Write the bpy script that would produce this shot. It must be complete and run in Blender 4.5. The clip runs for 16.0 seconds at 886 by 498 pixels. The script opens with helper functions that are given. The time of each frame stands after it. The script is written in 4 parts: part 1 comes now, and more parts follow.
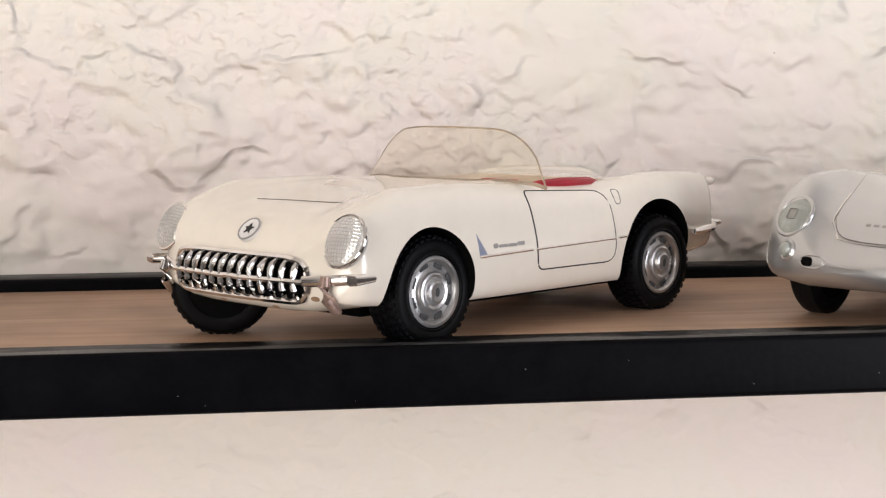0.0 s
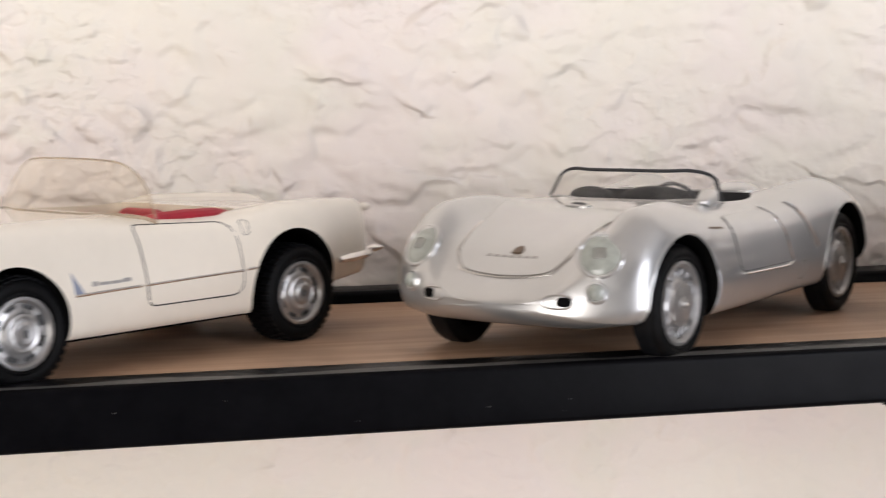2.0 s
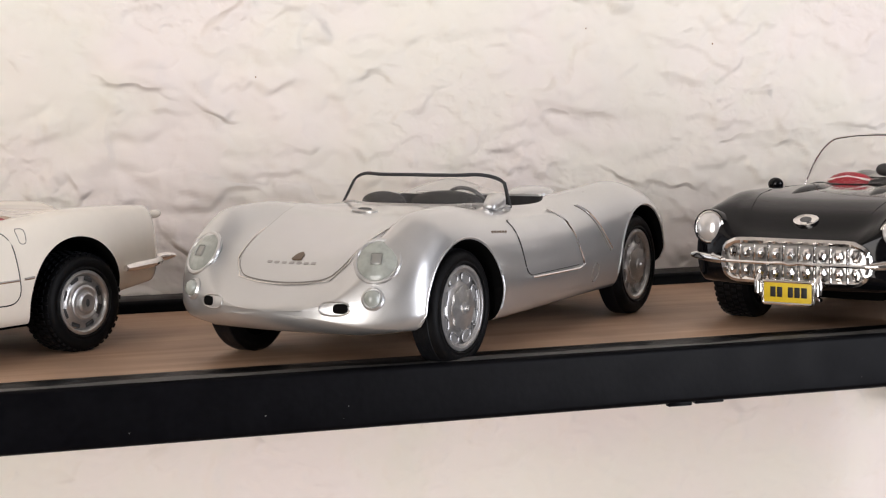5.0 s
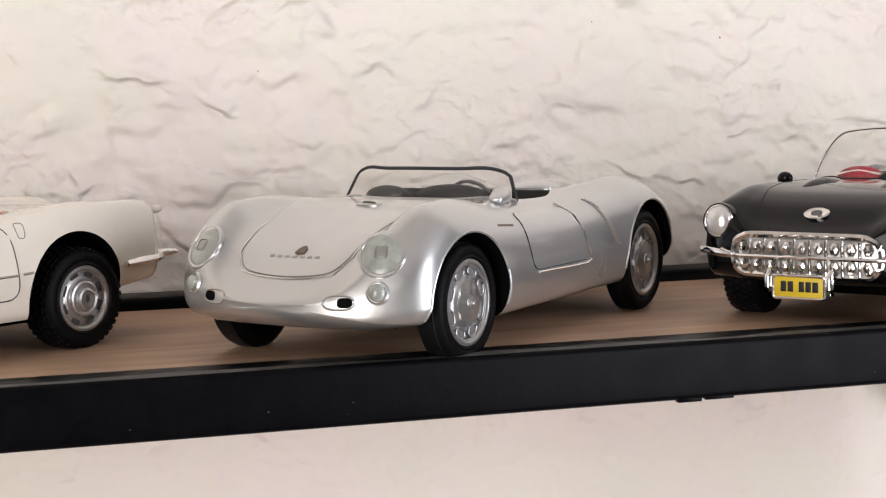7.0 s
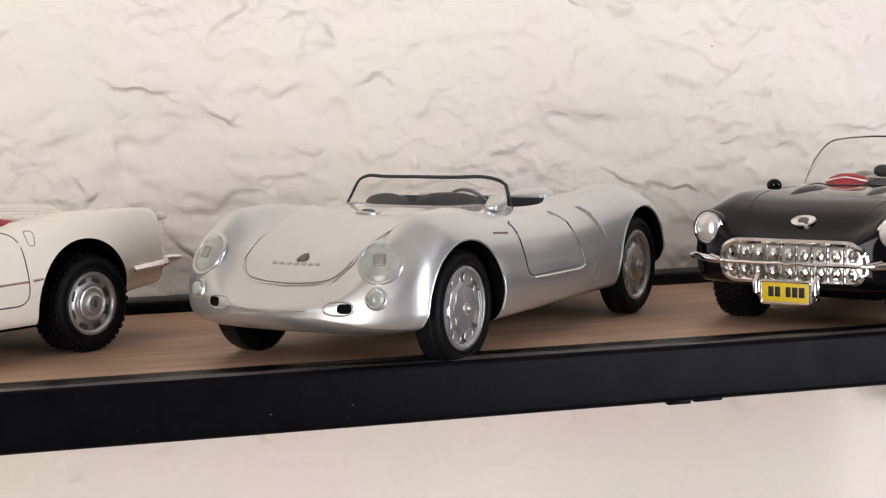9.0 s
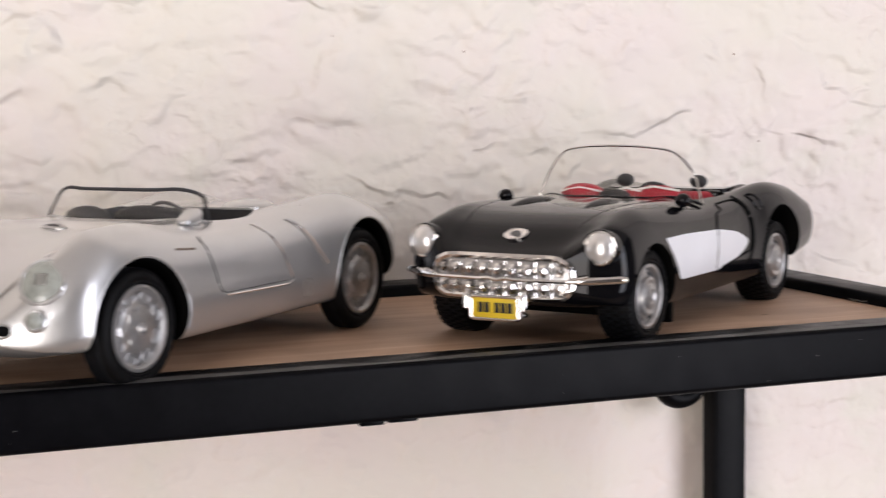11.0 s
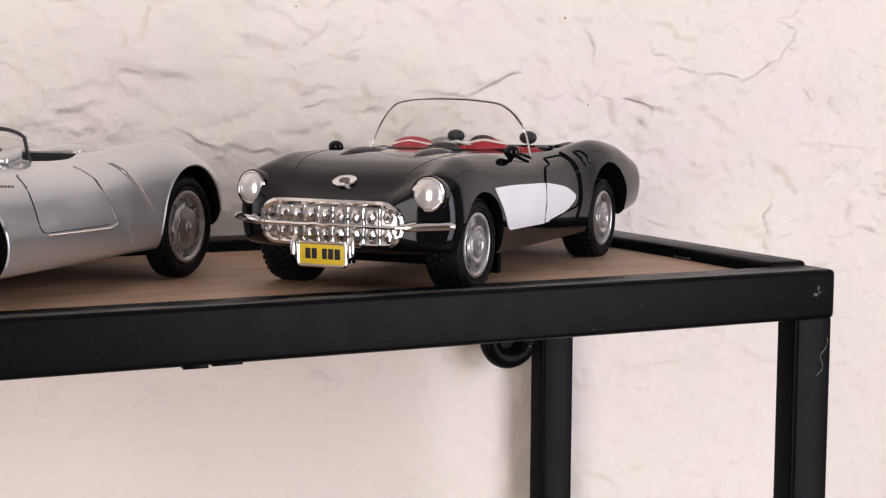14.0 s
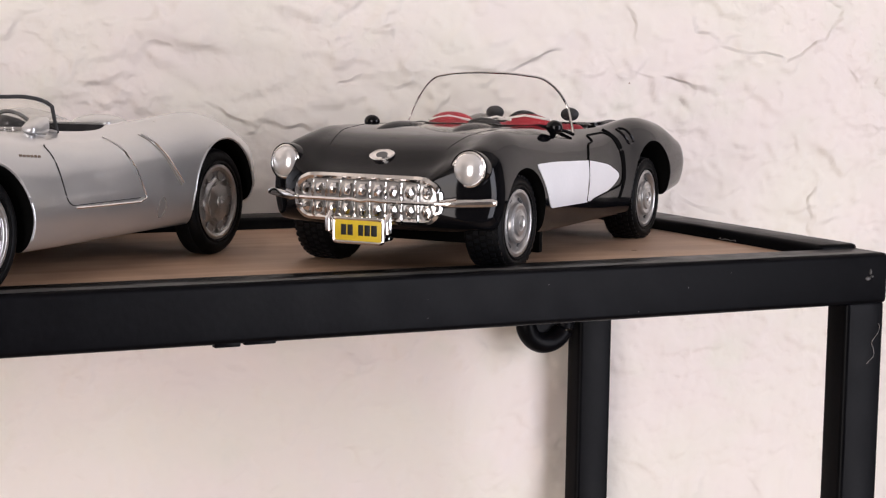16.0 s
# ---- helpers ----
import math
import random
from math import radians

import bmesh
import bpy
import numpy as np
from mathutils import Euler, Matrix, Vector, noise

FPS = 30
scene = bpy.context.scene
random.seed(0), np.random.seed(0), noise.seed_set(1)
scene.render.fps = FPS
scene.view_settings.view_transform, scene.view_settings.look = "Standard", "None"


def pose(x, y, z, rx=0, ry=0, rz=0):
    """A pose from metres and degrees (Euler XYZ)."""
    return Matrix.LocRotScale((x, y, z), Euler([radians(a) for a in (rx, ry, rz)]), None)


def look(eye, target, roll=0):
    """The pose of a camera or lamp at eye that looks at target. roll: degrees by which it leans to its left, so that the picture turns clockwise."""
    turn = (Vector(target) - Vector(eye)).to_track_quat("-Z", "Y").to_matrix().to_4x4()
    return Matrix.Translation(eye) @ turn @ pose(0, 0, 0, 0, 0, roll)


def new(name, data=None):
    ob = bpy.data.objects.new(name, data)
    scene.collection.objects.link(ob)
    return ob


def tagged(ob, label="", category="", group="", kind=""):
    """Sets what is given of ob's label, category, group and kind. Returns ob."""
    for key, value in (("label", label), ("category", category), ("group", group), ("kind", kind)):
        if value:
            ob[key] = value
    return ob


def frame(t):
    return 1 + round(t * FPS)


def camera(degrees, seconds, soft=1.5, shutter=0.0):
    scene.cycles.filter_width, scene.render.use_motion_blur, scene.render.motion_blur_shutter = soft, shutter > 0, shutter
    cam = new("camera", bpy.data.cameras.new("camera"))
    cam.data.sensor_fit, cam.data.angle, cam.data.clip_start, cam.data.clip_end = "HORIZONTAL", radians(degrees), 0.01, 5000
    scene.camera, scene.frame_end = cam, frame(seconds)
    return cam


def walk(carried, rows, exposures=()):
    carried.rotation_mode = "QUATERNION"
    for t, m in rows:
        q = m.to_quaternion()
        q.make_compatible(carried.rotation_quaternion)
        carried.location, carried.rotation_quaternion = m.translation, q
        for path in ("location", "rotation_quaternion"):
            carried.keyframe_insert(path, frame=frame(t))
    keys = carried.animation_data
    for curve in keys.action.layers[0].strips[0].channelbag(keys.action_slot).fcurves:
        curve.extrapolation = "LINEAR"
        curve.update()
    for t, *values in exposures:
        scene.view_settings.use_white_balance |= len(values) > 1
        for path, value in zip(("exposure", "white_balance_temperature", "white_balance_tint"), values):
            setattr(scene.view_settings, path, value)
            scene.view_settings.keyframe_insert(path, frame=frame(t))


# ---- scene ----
cam = camera(30.5, 16.0, soft=1.2, shutter=0.35)
# seconds, eye (m), yaw, pitch, roll; the board's top is z = 0, its front rail's face y = 0
ROWS = [
    (0, 0.1583, -0.3947, 0.0652, -8.72, -5.55, 0.16),
    (0.5, 0.1606, -0.3972, 0.0651, -8.98, -5.59, 0.23),
    (1, 0.1606, -0.3952, 0.0645, -9.68, -5.63, 0.39),
    (1.5, 0.1865, -0.3931, 0.0725, -11.17, -5.71, 0.52),
    (2, 0.2312, -0.3954, 0.0734, -12.90, -5.70, 0.67),
    (2.5, 0.2600, -0.3982, 0.0718, -14.90, -5.63, 0.71),
    (3, 0.2593, -0.3993, 0.0734, -16.40, -5.60, 0.64),
    (3.5, 0.2586, -0.3979, 0.0744, -17.09, -5.53, 0.58),
    (6, 0.2572, -0.3972, 0.0712, -17.17, -5.51, 1.00),
    (6.5, 0.2572, -0.3939, 0.0706, -17.15, -5.43, 1.01),
    (7, 0.2586, -0.3907, 0.0692, -17.14, -5.41, 1.03),
    (7.5, 0.2579, -0.3987, 0.0723, -17.19, -5.45, 1.01),
    (8, 0.2561, -0.4045, 0.0704, -17.13, -5.44, 1.05),
    (8.2, 0.2555, -0.4044, 0.0717, -17.04, -5.48, 1.03),
    (10.3, 0.2623, -0.4039, 0.0736, -17.80, -5.50, 1.30),
    (10.5, 0.2737, -0.4051, 0.0739, -18.55, -5.47, 1.21),
    (11, 0.3149, -0.4070, 0.0768, -20.69, -5.79, 0.82),
    (11.5, 0.3434, -0.3919, 0.0738, -22.83, -5.85, 0.52),
    (12, 0.3397, -0.3864, 0.0716, -24.53, -5.80, 0.18),
    (12.5, 0.3348, -0.4015, 0.0748, -25.86, -5.76, -0.22),
    (13, 0.3291, -0.4138, 0.0690, -26.55, -5.93, -0.39),
    (13.5, 0.3164, -0.4147, 0.0688, -26.65, -6.01, -0.47),
    (14, 0.3176, -0.4070, 0.0632, -26.46, -6.06, -0.36),
    (14.5, 0.3198, -0.4026, 0.0653, -26.26, -6.14, -0.38),
    (15, 0.3198, -0.4007, 0.0645, -26.06, -6.24, -0.42),
    (15.5, 0.3185, -0.3990, 0.0615, -25.83, -6.35, -0.55),
    (16, 0.3209, -0.3907, 0.0583, -25.59, -6.47, -0.82),
]
EXPOSURE = 0.0
walk(cam, [(t, pose(x, y, z, 90 + pitch, 0, yaw) @ pose(0, 0, 0, 0, 0, -roll)) for t, x, y, z, yaw, pitch, roll in ROWS],
     exposures=[(0.0, EXPOSURE, 6310, 14), (8.5, EXPOSURE, 6260, 13.5), (12.5, EXPOSURE - 0.06, 6300, 18.5), (16.0, EXPOSURE - 0.06, 6300, 18.5)])

# ---- world and light ----
world = bpy.data.worlds.new("world")
scene.world = world
world.use_nodes = True
sky = world.node_tree.nodes.new("ShaderNodeTexSky")
sky.sky_type, sky.sun_disc, sky.sun_elevation, sky.sun_rotation = "NISHITA", False, radians(40), radians(150)
world.node_tree.links.new(sky.outputs[0], world.node_tree.nodes["Background"].inputs[0])
world.node_tree.nodes["Background"].inputs[1].default_value = 0.12


def area_lamp(name, eye, target, sx, sy, watts, colour):
    data = bpy.data.lights.new(name, "AREA")
    data.shape, data.size, data.size_y, data.energy, data.color = "RECTANGLE", sx, sy, watts, colour
    ob = new(name, data)
    ob.matrix_world = look(eye, target)
    return ob


# right: window daylight; left: added warm fill; both tall to brighten the lower wall
area_lamp("window_light_right", (1.75, -1.66, 0.05), (0.55, 0.1, 0.02), 1.05, 2.05, 36.2, (0.94, 0.96, 1.0))
area_lamp("warm_fill_left", (-1.25, -1.66, 0.05), (0.2, 0.1, 0.02), 1.05, 2.05, 41.5, (1.0, 0.94, 0.85))


# ---- materials ----
def material(name, colour, rough=0.5, metal=0.0, coat=0.0, spec=0.5, grain=0.0, grain_scale=400.0, bump=0.0, bump_scale=900.0, stains=0.0,
             stain_scale=40.0, transmission=0.0, stretch=(1, 1, 1), rough_vary=0.0, ior=1.45):
    m = bpy.data.materials.new(name)
    m.use_nodes = True
    nt = m.node_tree
    b = nt.nodes["Principled BSDF"]
    b.inputs["Roughness"].default_value = rough
    b.inputs["Metallic"].default_value = metal
    b.inputs["Coat Weight"].default_value = coat
    b.inputs["Coat Roughness"].default_value = 0.06
    b.inputs["Specular IOR Level"].default_value = spec
    b.inputs["Transmission Weight"].default_value = transmission
    b.inputs["IOR"].default_value = ior
    b.inputs["Base Color"].default_value = (*colour, 1)
    tc = nt.nodes.new("ShaderNodeTexCoord")
    mp = nt.nodes.new("ShaderNodeMapping")
    mp.inputs["Scale"].default_value = stretch
    nt.links.new(tc.outputs["Object"], mp.inputs["Vector"])

    def tex(scale, detail=5.0):
        n = nt.nodes.new("ShaderNodeTexNoise")
        n.inputs["Scale"].default_value, n.inputs["Detail"].default_value = scale, detail
        nt.links.new(mp.outputs[0], n.inputs["Vector"])
        return n.outputs["Fac"]

    def ramp(fac, lo, hi, c0, c1):
        r = nt.nodes.new("ShaderNodeValToRGB")
        r.color_ramp.elements[0].position, r.color_ramp.elements[1].position = lo, hi
        r.color_ramp.elements[0].color, r.color_ramp.elements[1].color = (c0, c0, c0, 1), (c1, c1, c1, 1)
        nt.links.new(fac, r.inputs[0])
        return r.outputs[0]

    def times(a, bb):
        x = nt.nodes.new("ShaderNodeMix")
        x.data_type, x.blend_type = "RGBA", "MULTIPLY"
        x.inputs[0].default_value = 1
        for sock, v in ((x.inputs[6], a), (x.inputs[7], bb)):
            if isinstance(v, tuple):
                sock.default_value = v
            else:
                nt.links.new(v, sock)
        return x.outputs[2]

    col = (*colour, 1)
    if grain:
        col = times(col, ramp(tex(grain_scale), 0.3, 0.7, 1 - grain, 1 + grain * 0.3))
    if stains:
        col = times(col, ramp(tex(stain_scale, 3.0), 0.35, 0.65, 1 - stains, 1.0))
    if grain or stains:
        nt.links.new(col, b.inputs["Base Color"])
    if rough_vary:
        nt.links.new(ramp(tex(stain_scale * 2), 0.3, 0.7, max(rough - rough_vary, 0.02), rough + rough_vary), b.inputs["Roughness"])
    if bump:
        n = nt.nodes.new("ShaderNodeBump")
        n.inputs["Strength"].default_value, n.inputs["Distance"].default_value = bump, 0.0004
        nt.links.new(tex(bump_scale), n.inputs["Height"])
        nt.links.new(n.outputs[0], b.inputs["Normal"])
    return m


CEILING_PAINT = material("ceiling_paint", (0.58, 0.56, 0.54), 0.8, grain=0.04, grain_scale=30, stains=0.04, stain_scale=4)
ROOM_PAINT = material("room_paint", (0.13, 0.12, 0.115), 0.8, grain=0.04, grain_scale=30, stains=0.04, stain_scale=4)
FLOOR_WOOD = material("floor_wood", (0.30, 0.21, 0.14), 0.5, grain=0.3, grain_scale=12, stretch=(1, 8, 1), stains=0.2, stain_scale=3)
BLACK_STEEL = material("black_steel", (0.0035, 0.0035, 0.0045), 0.34, spec=0.065, grain=0.3, grain_scale=500, stains=0.3, stain_scale=60, bump=0.15, bump_scale=500, rough_vary=0.06)
# grey for the painted light on the rail's edge, and for the weld spatter
LIT_EDGE_WELD = material("lit_edge_weld", (0.11, 0.105, 0.10), 0.5, grain=0.5, grain_scale=700, stains=0.6, stain_scale=70)
SPECK = material("speck", (0.15, 0.145, 0.14), 0.8)
LINT = material("lint", (0.20, 0.19, 0.18), 0.9)
CREAM = material("cream_paint", (0.82, 0.755, 0.65), 0.25, coat=1.0, grain=0.02, grain_scale=300, stains=0.03, stain_scale=60)
CREAM_OLD = material("aged_clear_plastic", (0.985, 0.95, 0.87), 0.04, transmission=1.0, ior=1.16, stains=0.05, stain_scale=80)
CREAM_TRIM = material("cream_trim", (0.70, 0.62, 0.50), 0.5, grain=0.05, stains=0.05)
AMBER_CLEAR = material("yellowed_edge", (0.66, 0.55, 0.42), 0.15, transmission=0.6, ior=1.3)
SILVER = material("silver_paint", (0.60, 0.60, 0.595), 0.33, metal=0.80, coat=1.0, rough_vary=0.05, grain=0.14, grain_scale=6000, stains=0.06, stain_scale=50)
SILVER_DULL = material("silver_paint_handled", (0.60, 0.60, 0.595), 0.35, metal=0.78, coat=1.0, grain=0.10, grain_scale=6000, stains=0.05, stain_scale=70)
BLACK_PAINT = material("black_paint", (0.004, 0.004, 0.005), 0.06, coat=0.0, spec=0.27, grain=0.2, grain_scale=500, stains=0.15, stain_scale=60)
COVE = material("cove_silver", (0.84, 0.84, 0.86), 0.35, metal=0.1, grain=0.02, grain_scale=900, stains=0.04, stain_scale=80)
CHROME = material("chrome", (0.86, 0.84, 0.82), 0.15, metal=1.0, grain=0.08, grain_scale=600, stains=0.1, stain_scale=150)
WORN_CHROME = material("worn_chrome", (0.42, 0.30, 0.25), 0.35, metal=0.7, grain=0.3, grain_scale=800)
RIM = material("rim_silver", (0.58, 0.57, 0.56), 0.32, metal=0.85, grain=0.12, grain_scale=900, stains=0.15, stain_scale=150)
RIM_DARK = material("rim_recess", (0.05, 0.05, 0.05), 0.6)
RUBBER = material("rubber", (0.0045, 0.0045, 0.005), 0.5, spec=0.13, grain=0.35, grain_scale=900, stains=0.4, stain_scale=120, bump=0.3, bump_scale=1500)
TREAD = material("tread_rubber", (0.006, 0.0065, 0.008), 0.4, spec=0.22, grain=0.4, grain_scale=700)
SEAM = material("seam_shadow", (0.03, 0.028, 0.026), 0.8)
SEAM_SOFT = material("seam_grey", (0.20, 0.185, 0.165), 0.8)
WELL = material("wheel_well", (0.003, 0.003, 0.003), 0.85, spec=0.08)
PEARL = material("domed_lamp", (0.74, 0.72, 0.70), 0.2, metal=0.55, coat=0.6, grain=0.06, grain_scale=500)
# rim silver again, darkened to put shade into the wheel openings
RIM_SHADE = material("rim_shade", (0.40, 0.395, 0.39), 0.4, metal=0.7)
RED = material("red_vinyl", (0.36, 0.016, 0.03), 0.45, grain=0.15, grain_scale=500, stains=0.15, stain_scale=120)
DARK_TRIM = material("dark_trim", (0.028, 0.028, 0.03), 0.55, grain=0.3, grain_scale=600)
GREY_TRIM = material("grey_trim", (0.10, 0.098, 0.098), 0.5, grain=0.2, grain_scale=600)
WHITE_TRIM = material("white_trim", (0.78, 0.76, 0.74), 0.4)
LAMP_LENS = material("ribbed_lens", (0.66, 0.64, 0.58), 0.22, metal=0.35, coat=0.7, grain=0.1, grain_scale=600, bump=0.35, bump_scale=900)
PALE_LENS = material("frosted_lens", (0.36, 0.38, 0.345), 0.22, coat=0.8, grain=0.12, grain_scale=500, stains=0.2, stain_scale=250)
LENS_REFLECTION = material("lens_reflection", (0.32, 0.32, 0.30), 0.3, metal=0.5)
CLEAR = material("clear_plastic", (0.96, 0.95, 0.93), 0.03, transmission=1.0, ior=1.18)
YELLOW = material("plate_yellow", (0.78, 0.56, 0.03), 0.4, grain=0.05, grain_scale=900)
INK = material("black_ink", (0.012, 0.012, 0.012), 0.5)
GREY_INK = material("grey_ink", (0.34, 0.325, 0.31), 0.45, metal=0.3)
BLUE_GREY = material("blue_grey_enamel", (0.30, 0.33, 0.42), 0.35, metal=0.3)
BADGE_BROWN = material("badge_brown", (0.13, 0.09, 0.06), 0.4, metal=0.4)
RED_LAMP = material("red_lamp", (0.30, 0.01, 0.012), 0.2, coat=0.6)
RUST = material("paint_chip", (0.28, 0.17, 0.10), 0.8)


def board_wood():
    m = bpy.data.materials.new("board_wood")
    m.use_nodes = True
    nt = m.node_tree
    b = nt.nodes["Principled BSDF"]
    b.inputs["Roughness"].default_value = 0.55
    tc, mp = nt.nodes.new("ShaderNodeTexCoord"), nt.nodes.new("ShaderNodeMapping")
    mp.inputs["Scale"].default_value = (6, 90, 90)
    nt.links.new(tc.outputs["Object"], mp.inputs[0])
    n1, n2, n3 = (nt.nodes.new("ShaderNodeTexNoise") for _ in range(3))
    n1.inputs["Scale"].default_value, n1.inputs["Detail"].default_value, n1.inputs["Distortion"].default_value = 1.6, 8, 0.6
    n2.inputs["Scale"].default_value, n2.inputs["Detail"].default_value = 26, 4
    n3.inputs["Scale"].default_value, n3.inputs["Detail"].default_value = 260, 3
    nt.links.new(mp.outputs[0], n1.inputs["Vector"])
    nt.links.new(tc.outputs["Object"], n2.inputs["Vector"])
    nt.links.new(tc.outputs["Object"], n3.inputs["Vector"])
    r = nt.nodes.new("ShaderNodeValToRGB")
    e = r.color_ramp.elements
    e[0].position, e[0].color = 0.30, (0.35, 0.212, 0.13, 1)
    e[1].position, e[1].color = 0.72, (0.49, 0.318, 0.207, 1)
    nt.links.new(n1.outputs[0], r.inputs[0])
    r2 = nt.nodes.new("ShaderNodeValToRGB")
    r2.color_ramp.elements[0].position, r2.color_ramp.elements[0].color = 0.32, (0.72, 0.72, 0.72, 1)
    r2.color_ramp.elements[1].position, r2.color_ramp.elements[1].color = 0.6, (1, 1, 1, 1)
    nt.links.new(n2.outputs[0], r2.inputs[0])
    mix = nt.nodes.new("ShaderNodeMix")
    mix.data_type, mix.blend_type = "RGBA", "MULTIPLY"
    mix.inputs[0].default_value = 1
    nt.links.new(r.outputs[0], mix.inputs[6])
    nt.links.new(r2.outputs[0], mix.inputs[7])
    nt.links.new(mix.outputs[2], b.inputs["Base Color"])
    bp = nt.nodes.new("ShaderNodeBump")
    bp.inputs["Strength"].default_value, bp.inputs["Distance"].default_value = 0.25, 0.0003
    nt.links.new(n1.outputs[0], bp.inputs["Height"])
    nt.links.new(bp.outputs[0], b.inputs["Normal"])
    return m


BOARD = board_wood()


def plaster():
    """Trowelled plaster: thin torn edges of overlapping pats and crumbly patches between them, over faint warm and cool tints."""
    m = bpy.data.materials.new("plaster")
    m.use_nodes = True
    nt = m.node_tree
    b = nt.nodes["Principled BSDF"]
    b.inputs["Roughness"].default_value = 0.7
    tc = nt.nodes.new("ShaderNodeTexCoord")

    def mapped(sx, sz, dx):
        mp = nt.nodes.new("ShaderNodeMapping")
        mp.inputs["Scale"].default_value, mp.inputs["Location"].default_value = (sx, 0, sz), (dx, 0, dx * 0.7)
        nt.links.new(tc.outputs["Object"], mp.inputs["Vector"])
        return mp.outputs[0]

    def cloud(vec, detail, distortion=0.0, rough=0.5):
        n = nt.nodes.new("ShaderNodeTexNoise")
        n.inputs["Scale"].default_value, n.inputs["Detail"].default_value = 1.0, detail
        n.inputs["Distortion"].default_value, n.inputs["Roughness"].default_value = distortion, rough
        nt.links.new(vec, n.inputs["Vector"])
        return n.outputs["Fac"]

    def between(fac, lo, hi, smooth=True):
        n = nt.nodes.new("ShaderNodeMapRange")
        n.interpolation_type = "SMOOTHSTEP" if smooth else "LINEAR"
        n.inputs["From Min"].default_value, n.inputs["From Max"].default_value = lo, hi
        nt.links.new(fac, n.inputs["Value"])
        return n.outputs["Result"]

    def calc(op, a, c):
        n = nt.nodes.new("ShaderNodeMath")
        n.operation = op
        for sock, v in zip(n.inputs, (a, c)):
            if isinstance(v, float):
                sock.default_value = v
            else:
                nt.links.new(v, sock)
        return n.outputs[0]

    def tint(fac, c0, c1):
        n = nt.nodes.new("ShaderNodeMix")
        n.data_type = "RGBA"
        for sock, v in ((n.inputs[6], c0), (n.inputs[7], c1)):
            if isinstance(v, tuple):
                sock.default_value = v
            else:
                nt.links.new(v, sock)
        nt.links.new(fac, n.inputs[0])
        return n.outputs[2]

    # height in millimetres
    big = calc("MULTIPLY", between(cloud(mapped(17, 25, 3.0), 3.5, 0.3, 0.48), 0.472, 0.515), between(cloud(mapped(26, 32, 7.5), 2), 0.42, 0.62))
    mid = calc("MULTIPLY", between(cloud(mapped(44, 60, 1.3), 2, 0.2, 0.4), 0.45, 0.56), between(cloud(mapped(30, 36, 5.1), 2), 0.42, 0.66))
    patch = between(cloud(mapped(9, 13, 9.2), 2), 0.46, 0.60)
    crumb = calc("MULTIPLY", between(cloud(mapped(125, 150, 2.2), 2, 0.1, 0.4), 0.42, 0.62), patch)
    fine = cloud(mapped(420, 420, 4.4), 4, 0.0, 0.6)
    h = calc("ADD", calc("MULTIPLY", big, 1.6), calc("MULTIPLY", mid, 1.0))
    h = calc("ADD", h, calc("MULTIPLY", crumb, 0.60))
    h = calc("ADD", h, calc("MULTIPLY", fine, 0.07))
    xyz = nt.nodes.new("ShaderNodeSeparateXYZ")
    nt.links.new(tc.outputs["Object"], xyz.inputs[0])
    h = calc("MULTIPLY", h, calc("ADD", calc("MULTIPLY", between(xyz.outputs[0], 0.42, 0.12), 0.50), 0.85))
    h = calc("MULTIPLY", h, calc("ADD", calc("MULTIPLY", between(xyz.outputs[2], -0.07, -0.01), 0.6), 0.4))
    bp = nt.nodes.new("ShaderNodeBump")
    bp.inputs["Strength"].default_value, bp.inputs["Distance"].default_value = 1.0, 0.001
    nt.links.new(h, bp.inputs["Height"])
    nt.links.new(bp.outputs[0], b.inputs["Normal"])
    col = tint(between(cloud(mapped(14, 18, 6.6), 3), 0.35, 0.65), (0.80, 0.75, 0.66, 1), (0.815, 0.733, 0.678, 1))
    col = tint(between(cloud(mapped(26, 30, 8.8), 4), 0.52, 0.75), col, (0.775, 0.735, 0.64, 1))
    nt.links.new(col, b.inputs["Base Color"])
    return m


PLASTER = plaster()
KNOT = material("wood_knot", (0.11, 0.055, 0.03), 0.6, grain=0.5, grain_scale=300, stretch=(0.4, 2, 1))


# ---- mesh helpers ----
def part(name, bm, mats, parent=None, label="", scale=1.0, sharp=35, m=None):
    """Links bm as one mesh object, under parent where one is given."""
    if scale != 1.0:
        bmesh.ops.scale(bm, vec=(scale,) * 3, verts=bm.verts)
    bmesh.ops.recalc_face_normals(bm, faces=bm.faces)
    me = bpy.data.meshes.new(name)
    bm.to_mesh(me)
    bm.free()
    for x in mats if isinstance(mats, (list, tuple)) else [mats]:
        me.materials.append(x)
    me.shade_smooth()
    me.set_sharp_from_angle(angle=radians(sharp))
    ob = new(name, me)
    if parent:
        ob.parent = parent
    if m:
        ob.matrix_basis = m
    if label:
        ob["label"] = label
    return ob


def add_box(bm, x0, x1, y0, y1, z0, z1, bevel=0.0, segments=2):
    made = bmesh.ops.create_cube(bm, size=1)["verts"]
    for v in made:
        v.co = Vector(((x0 + x1) / 2 + v.co.x * (x1 - x0), (y0 + y1) / 2 + v.co.y * (y1 - y0), (z0 + z1) / 2 + v.co.z * (z1 - z0)))
    if bevel:
        edges = list({e for v in made for e in v.link_edges})
        bmesh.ops.bevel(bm, geom=edges, offset=bevel, segments=segments, profile=0.5, affect="EDGES")


def box(x0, x1, y0, y1, z0, z1, bevel=0.0, segments=2):
    bm = bmesh.new()
    add_box(bm, x0, x1, y0, y1, z0, z1, bevel, segments)
    return bm


